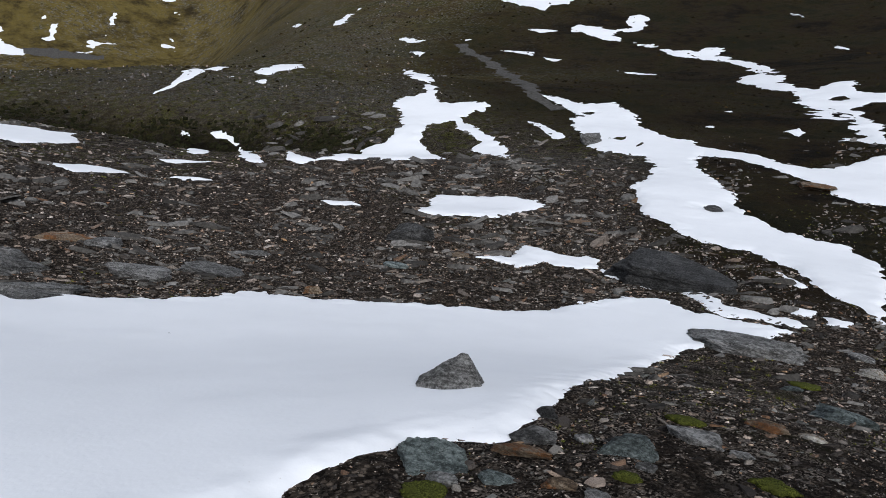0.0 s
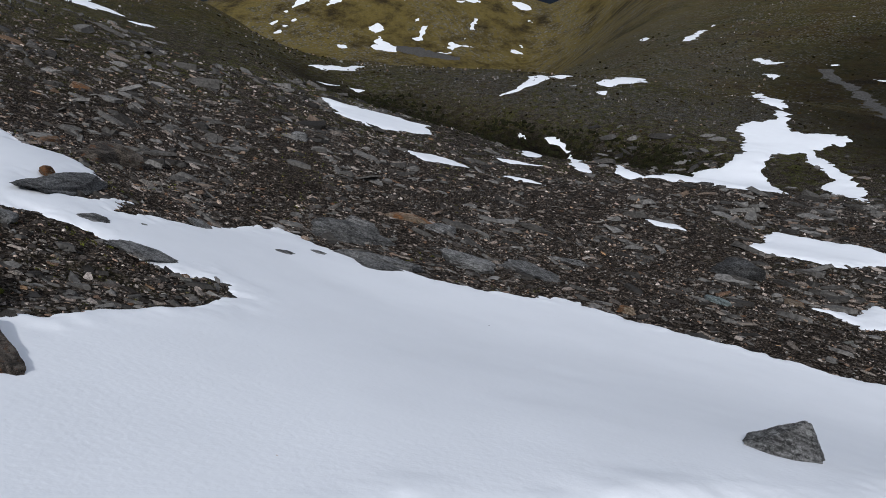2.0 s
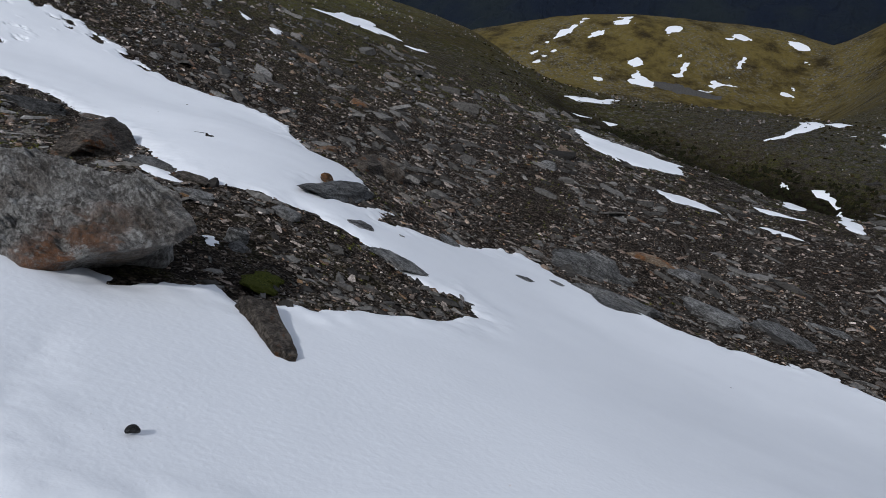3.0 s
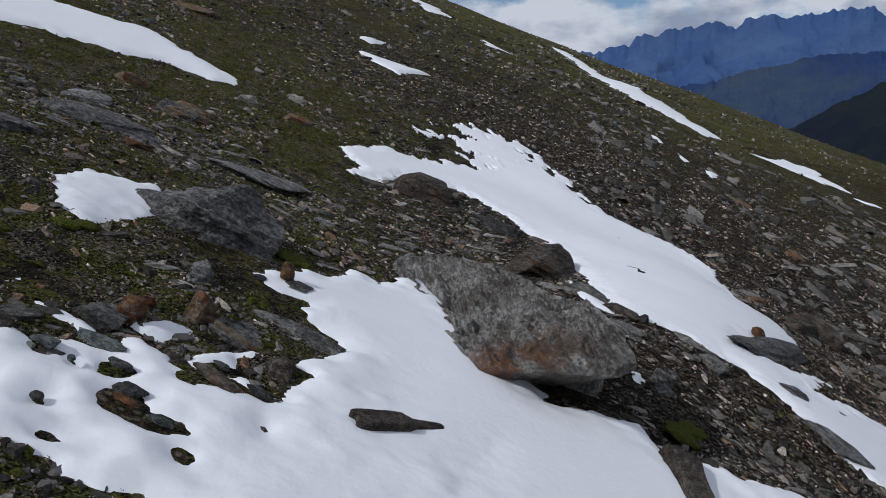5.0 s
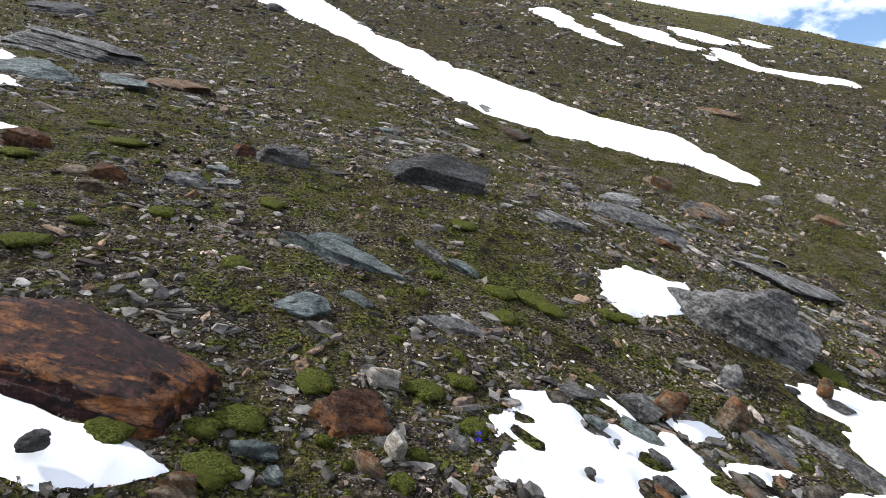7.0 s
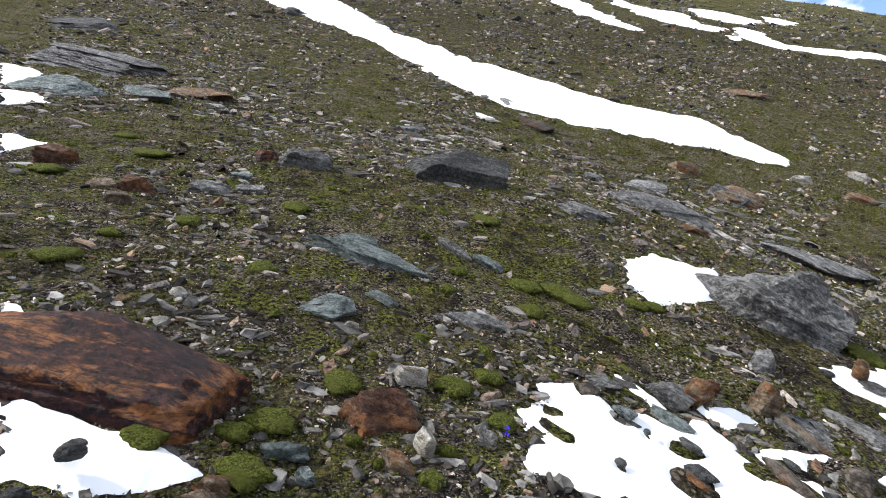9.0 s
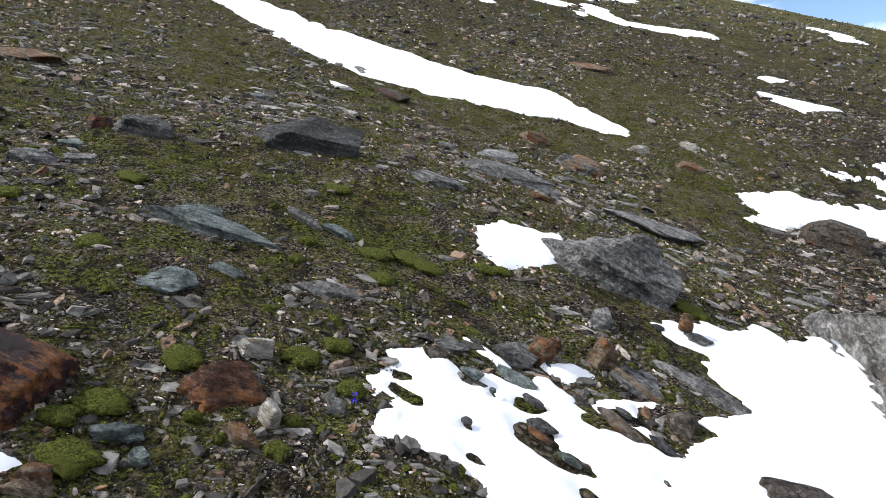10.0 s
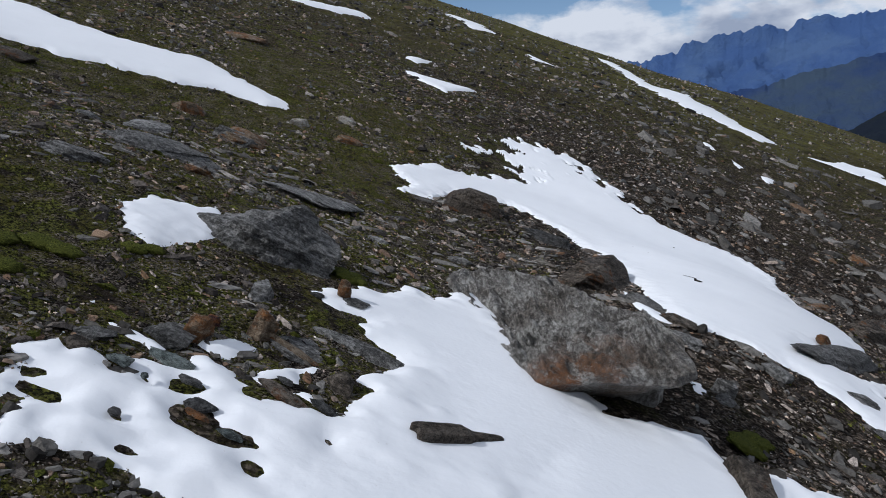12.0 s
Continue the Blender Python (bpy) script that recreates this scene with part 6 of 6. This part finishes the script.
def gravel_material():
    n = Nodes("grey_gravel", 0.95)
    n.bump(n.noise(14, 7, 0.7), 0.6, 0.05)
    return n.colour(n.ramp(n.noise(5, 9, 0.75), (0.3, (0.03, 0.028, 0.025)), (0.55, (0.075, 0.071, 0.066)), (0.75, (0.15, 0.145, 0.135))))


GRAVEL = gravel_material()
ribbon("gravel_path", [(2.0, 88.0, 1.4), (4.0, 81.0, 1.5), (5.7, 75.5, 2.2), (6.4, 64.0, 1.7), (5.6, 52.0, 1.8), (5.2, 42.0, 1.1), (6.0, 38.5, 0.9)], GRAVEL, "grey gravel wash running down the turf", "path")
ribbon("gravel_flat", [(-166.0, 300.0, 3.0), (-157.0, 304.0, 4.5), (-148.0, 308.0, 3.0), (-140.0, 312.0, 2.0)], GRAVEL, "grey silty flat below the far hill", "path", 0.3)


# ---------------------------------------------------------------- gentians
PETAL = Nodes("gentian_blue", 0.6)
PETAL.bsdf.inputs["Base Color"].default_value = (0.035, 0.02, 0.30, 1)


def gentian(x, y, turn):
    """A small blue flower with five pointed petals on a short stem."""
    v, f = [], []
    for k in range(5):
        a = 2 * math.pi * k / 5
        for q, r, z in ((-0.5, 0.003, 0.022), (0.5, 0.003, 0.022), (0.45, 0.009, 0.027), (0.0, 0.016, 0.029), (-0.45, 0.009, 0.027)):
            v.append((r * math.cos(a + q * 0.9), r * math.sin(a + q * 0.9), z))
        b = 5 * k
        f += [(b, b + 1, b + 2), (b, b + 2, b + 4), (b + 4, b + 2, b + 3)]
    flower = tagged(new("gentian"), "tiny deep blue gentian flower among moss", "flower")
    link_mesh("petals", v, f, PETAL.mat, flower)
    link_mesh("stem", [(-0.002, 0, -0.02), (0.002, 0, -0.02), (0.002, 0, 0.022), (-0.002, 0, 0.022), (0, -0.002, -0.02), (0, 0.002, -0.02), (0, 0.002, 0.022), (0, -0.002, 0.022)], [(0, 1, 2, 3), (4, 5, 6, 7)], MOSS, flower)
    flower.matrix_world = settle_on(x, y, turn, 12, 8, -0.03)
    return flower


gentian(-2.90, -1.36, 20)
gentian(-2.86, -1.35, 70)

# ---------------------------------------------------------------- loose stones, plants
ALL_SNOW = [MAIN_BASIN, RIB_STRIP, BOULDER_FRONT] + LOOP_DRIFT + STREAM_DRIFT + FLANK_DRIFT + LEFT_DRIFT + GULLY_DRIFT + BANK_DRIFT + ROCK_DRIFT + LONE_DRIFT + UPHILL_STREAK + CREST_STREAK + MID_STREAK + RIDGE_STREAK + NEAR_SCRAP + SIDE_SCRAP + SCREE_STREAK


def off_snow(x, y, margin=0.0):
    free = np.ones(x.shape, bool)
    for o in ALL_SNOW:
        q = np.asarray(o, float)
        near = (x > q[:, 0].min() - 1) & (x < q[:, 0].max() + 1) & (y > q[:, 1].min() - 1) & (y < q[:, 1].max() + 1)
        if near.any():
            s = signed_distance(x[near], y[near], o)
            free[near] &= s < margin
    return free


def slopes(x, y, reach):
    gx = (land(x + reach, y) - land(x - reach, y)) / (2 * reach)
    gy = (land(x, y + reach) - land(x, y - reach)) / (2 * reach)
    n = np.stack([-gx, -gy, np.ones_like(gx)], -1)
    return n / np.linalg.norm(n, axis=1)[:, None]


def scatter(name, templates, x, y, size, flat, sink, material, rng, label, category, tilt=0.25, bedding=None):
    """Many small pieces joined into one mesh, each turned at random and lying on the slope."""
    n = len(x)
    up = slopes(x, y, 0.2) + tilt * rng.normal(size=(n, 3)) * np.array([1, 1, 0.2])
    up /= np.linalg.norm(up, axis=1)[:, None]
    a = rng.uniform(0, 2 * math.pi, n) if bedding is None else bedding + 0.45 * rng.normal(size=n)
    along = np.stack([np.cos(a), np.sin(a), 0 * a], -1)
    side = np.cross(up, along)
    side /= np.linalg.norm(side, axis=1)[:, None]
    along = np.cross(side, up)
    z = land(x, y) + rough(x, y)
    kind = rng.randint(0, len(templates), n)
    stretch = np.stack([rng.uniform(0.8, 1.7 if bedding is None else 2.3, n), rng.uniform(0.45, 0.95, n), flat * rng.uniform(0.4, 1.6, n)], -1) * size[:, None] / 2
    verts, faces, base = [], [], 0
    for k, (tv, tf) in enumerate(templates):
        pick = np.nonzero(kind == k)[0]
        if len(pick) == 0:
            continue
        p = tv[None] * stretch[pick][:, None, :]
        w = p[..., 0:1] * along[pick][:, None] + p[..., 1:2] * side[pick][:, None] + p[..., 2:3] * up[pick][:, None]
        lift = stretch[pick, 2] * (1 - 2 * sink)
        w = w + np.stack([x[pick], y[pick], z[pick] + lift], -1)[:, None]
        verts.append(w.reshape(-1, 3))
        faces.append((tf[None] + (np.arange(len(pick)) * len(tv))[:, None, None] + base).reshape(-1, tf.shape[1]))
        base += len(pick) * len(tv)
    ob = link_mesh(name, np.concatenate(verts), np.concatenate(faces), material)
    return tagged(ob, label, category, kind="stuff")


rng = np.random.RandomState(11)


def shard(corners, thick):
    """A flat angular plate of split schist: an uneven polygon with sloping sides."""
    a = np.sort(rng.uniform(0, 2 * math.pi, corners)) * 0.5 + np.arange(corners) / corners * math.pi
    r = rng.uniform(0.7, 1.1, corners)
    low = np.stack([np.cos(a) * r, np.sin(a) * r, -thick * np.ones(corners)], -1)
    slope = rng.normal(size=2) * 0.3
    shrink = rng.uniform(0.55, 0.95, (corners, 1))
    high = np.concatenate([low[:, :2] * shrink + 0.08 * rng.normal(size=2), thick + (low[:, :2] @ slope)[:, None]], 1)
    v = np.concatenate([low, high])
    f = []
    for k in range(corners):
        q = (k + 1) % corners
        f += [(k, q, corners + q), (k, corners + q, corners + k)]
    f += [(corners, corners + k, corners + k + 1) for k in range(1, corners - 1)]
    return v, np.array(f)


SHARDS = [shard(5 + k % 4, 1.0) for k in range(24)]
CHIPS = [shard(3 + k % 2, 1.0) for k in range(20)]


def spread(count, near, far, power=1.0):
    a = np.radians(rng.uniform(-42, 152, count))
    r = near * (far / near) ** (rng.rand(count) ** power)
    return -np.sin(a) * r, np.cos(a) * r, r


def slab_material(name, tone):
    n = Nodes(name, 0.8)
    own = n.ramp(n.island(), (0.0, (0.022, 0.020, 0.018)), (0.4, (0.055, 0.051, 0.046)), (0.75, (0.105, 0.099, 0.091)), (0.93, (0.15, 0.142, 0.132)), (1.0, (0.10, 0.062, 0.036)))
    n.bump(n.noise(30, 8, 0.7), 0.8, 0.03)
    return n.colour(n.mix(1.0, own, n.ramp(n.noise(14, 9, 0.75), (0.35, 0.45 * tone), (0.65, 1.6 * tone)), "MULTIPLY"))


SLAB, PALE_SLAB, MID_SLAB = slab_material("bedded_schist", 1.2), slab_material("loose_slate", 2.2), slab_material("lying_slate", 1.6)


def stones(name, count, near, far, low, high, cap, templates, bias, label, clump=0.9, bedding=None, where=None, material=SCREE, flat=0.14, sunk=0.34):
    x, y, r = spread(count, near, far)
    u = low * (high / low) ** (rng.rand(count) ** 2.6)
    size = np.minimum(r * u, cap * (0.5 + rng.rand(count)))
    patch = fbm(x / (0.3 + 0.06 * r), y / (0.3 + 0.06 * r), 83, 3)
    keep = (rng.rand(count) < np.clip(scree_at(x, y) * 1.1 + bias + clump * patch - 0.8 * np.maximum(heath_at(x, y), peat_shade_at(x, y)), 0.03, 1))
    if where is not None:
        keep &= where(x, y)
    az = np.degrees(np.arctan2(-x, y))
    keep &= rng.rand(count) > 0.55 * (1 - step(4, 24, az)) * (1 - step(9, 14, r))
    keep &= off_snow(x, y, 0.02) | (rng.rand(count) < (0.004 if material is PALE_GRAVEL else 0))
    keep &= np.hypot(x + 0.2, y + 0.2) > 1.0
    x, y, size = x[keep], y[keep], size[keep]
    return scatter(name, templates, x, y, size, flat, sunk, material, rng, label, "stones", 0.25 if sunk < 0.4 else 0.08, bedding)


SPLINTERS = [shard(3, 1.0) for k in range(16)]
stones("scree", 44000, 1.3, 32, 0.005, 0.022, 0.16, SHARDS, 0.2, "grey and brown angular schist fragments strewn over the slope", 1.5, 0.15, flat=0.2)
stones("bedded_slabs", 9000, 4.0, 36, 0.012, 0.034, 0.6, SHARDS, -0.05, "long flat schist slabs bedded side by side in the scree", 2.2, 0.12,
       lambda x, y: np.degrees(np.arctan2(-x, y)) < 66, SLAB, 0.2, 0.39)
stones("flat_fragments", 9000, 1.6, 16, 0.010, 0.030, 0.3, SHARDS, 0.0, "flat grey slate fragments lying in mossy soil", 1.8, 1.75,
       lambda x, y: np.degrees(np.arctan2(-x, y)) > 62, PALE_SLAB, 0.11, 0.40)
stones("gravel", 96000, 1.7, 26, 0.0030, 0.010, 0.12, CHIPS, 0.36, "fine grey gravel between the larger stones", 1.9, None, None, PALE_GRAVEL, 0.22)
stones("grit", 170000, 1.6, 16, 0.0016, 0.0050, 0.06, SPLINTERS, 0.40, "fine brown and grey grit on the bare soil", 1.4, None, None, GRIT, 0.45)
stones("near_slabs", 2400, 1.5, 4.2, 0.014, 0.046, 0.11, SHARDS, 0.35, "grey and brown slate pieces lying on dark gravel", 1.4, None,
       lambda x, y: (np.degrees(np.arctan2(-x, y)) > 88) & (np.degrees(np.arctan2(-x, y)) < 150), MID_SLAB, 0.26)
stones("far_stones", 52000, 11, 170, 0.0016, 0.0046, 0.4, CHIPS, 0.5, "small pale stones strewn over the far turf", 2.6, None,
       lambda x, y: (np.degrees(np.arctan2(-x, y)) + 8 * fbm(x / 12, y / 12, 33, 3) > 2) & (peat_shade_at(x, y) < 0.3) | (np.hypot(x, y) < 34), FAR_GRAVEL, 0.55)
stones("hillside_stones", 34000, 8, 75, 0.0028, 0.0105, 0.6, CHIPS, 0.25, "pale and grey angular stones strewn over the upper hillside", 2.2, 1.75,
       lambda x, y: np.degrees(np.arctan2(-x, y)) > 55, FAR_GRAVEL, 0.34)


def single_stones(count):
    """The nearest loose stones, each lying on the ground by itself."""
    shapes = []
    for k in range(20):
        v, f = shard(5 + k % 3, 1.0)
        half = len(v) // 2
        f = np.concatenate([f, [(0, q + 1, q) for q in range(1, half - 1)]])
        ob = link_mesh("stone", v * 0.5, f, STONE)
        shapes.append(ob.data)
        bpy.data.objects.remove(ob)
    x, y, r = spread(count * 6, 1.9, 7.0)
    keep = off_snow(x, y, -0.09)
    x, y = x[keep][:count], y[keep][:count]
    for k in range(len(x)):
        ob = new("stone", shapes[k % len(shapes)])
        ob.parent = GROUND_SHEET
        size = 0.035 + 0.075 * rng.rand() ** 2.6
        flat = rng.uniform(0.12, 0.36)
        ob.matrix_world = settle_on(x[k], y[k], rng.uniform(0, 360), rng.uniform(-14, 14), rng.uniform(-14, 14), -0.05 * size * flat) @ Matrix.Diagonal((size * rng.uniform(0.9, 1.5), size * rng.uniform(0.6, 1.0), size * flat, 1))


single_stones(300)


def tuft_templates(count, blades, spread_, tall):
    out = []
    for k in range(count):
        v, f = [], []
        for b in range(blades):
            a, q = rng.uniform(0, 2 * math.pi), rng.uniform(0.2, 1.0)
            root = np.array([math.cos(a) * 0.35 * q, math.sin(a) * 0.35 * q, -0.3])
            tip = np.array([math.cos(a) * spread_ * q * 2, math.sin(a) * spread_ * q * 2, tall * rng.uniform(0.5, 1.2)])
            wide = np.array([-math.sin(a), math.cos(a), 0]) * rng.uniform(0.12, 0.3)
            f.append((len(v), len(v) + 1, len(v) + 2))
            v += [root - wide, root + wide, tip]
        out.append((np.array(v), np.array(f)))
    return out


def plant_material():
    n = Nodes("alpine_leaves", 0.9)
    own = n.island()
    return n.colour(n.ramp(own, (0.0, (0.025, 0.027, 0.008)), (0.35, (0.08, 0.09, 0.017)), (0.65, (0.17, 0.185, 0.036)), (0.85, (0.17, 0.14, 0.048)), (1.0, (0.08, 0.042, 0.02))))


def clump_material():
    n = Nodes("heath_leaves", 1.0)
    return n.colour(n.ramp(n.island(), (0.0, (0.006, 0.005, 0.003)), (0.4, (0.017, 0.013, 0.006)), (0.7, (0.028, 0.024, 0.009)), (1.0, (0.042, 0.026, 0.011))))


LEAF, CLUMP = plant_material(), clump_material()
x, y, r = spread(80000, 1.4, 24)
patch = fbm(x / (0.25 + 0.05 * r), y / (0.25 + 0.05 * r), 91, 3)
keep = (rng.rand(len(x)) < np.clip(turf_at(x, y) * 1.3 - 0.42 + 0.9 * patch, 0.0, 1)) & off_snow(x, y, -0.01) & (np.hypot(x + 0.2, y + 0.2) > 1.0)
x, y, r = x[keep], y[keep], r[keep]
scatter("alpine_plants", tuft_templates(10, 9, 0.6, 0.38), x, y, np.clip(r * 0.0075 * (0.5 + rng.rand(len(x))), 0.012, 0.09), 1.0, 0.45, LEAF, rng, "low olive and brown alpine plants between stones", "plants", 0.1)

DOMES = [(BALLS[1][0] * (1 + 0.25 * np.random.RandomState(k).normal(size=(12, 1))), BALLS[1][1]) for k in range(6)]
n = 7500
x, y = rng.uniform(-21, -3, n), rng.normal(30.5, 2.6, n)
keep = off_snow(x, y, 0.1) & (peat_shade_at(x, y) > 0.22) & (y > 26.5) & (y < 36 + 2 * fbm(x / 3, y / 3, 5, 3)) & (rng.rand(n) < 0.5 + 0.9 * fbm(x / 1.5, y / 1.5, 9, 3))
scatter("dwarf_shrubs", DOMES, x[keep], y[keep], rng.uniform(0.10, 0.26, keep.sum()), 0.7, 0.4, HEATH, rng, "dark green dwarf shrubs on the gully bank", "shrubs")
x, y, r = spread(15000, 27, 120)
keep = (np.degrees(np.arctan2(-x, y)) < 42) & off_snow(x, y, 0.1) & (rng.rand(len(x)) < 0.35 + 0.9 * fbm(x / 6, y / 6, 15, 3))
scatter("heath_clumps", DOMES, x[keep], y[keep], np.minimum(r[keep] * rng.uniform(0.002, 0.0055, keep.sum()), 0.55), 0.5, 0.5, CLUMP, rng, "brown and olive heath clumps on the valley floor", "heath")
x, y, r = spread(5200, 1.6, 14)
keep = (rng.rand(len(x)) < np.clip(turf_at(x, y) * 1.3 - 0.45, 0, 1)) & off_snow(x, y, -0.02)
scatter("small_moss", DOMES, x[keep], y[keep], rng.uniform(0.02, 0.09, keep.sum()) * (0.6 + 0.08 * r[keep]), 0.35, 0.45, MOSS, rng, "small green moss tufts between stones", "moss")
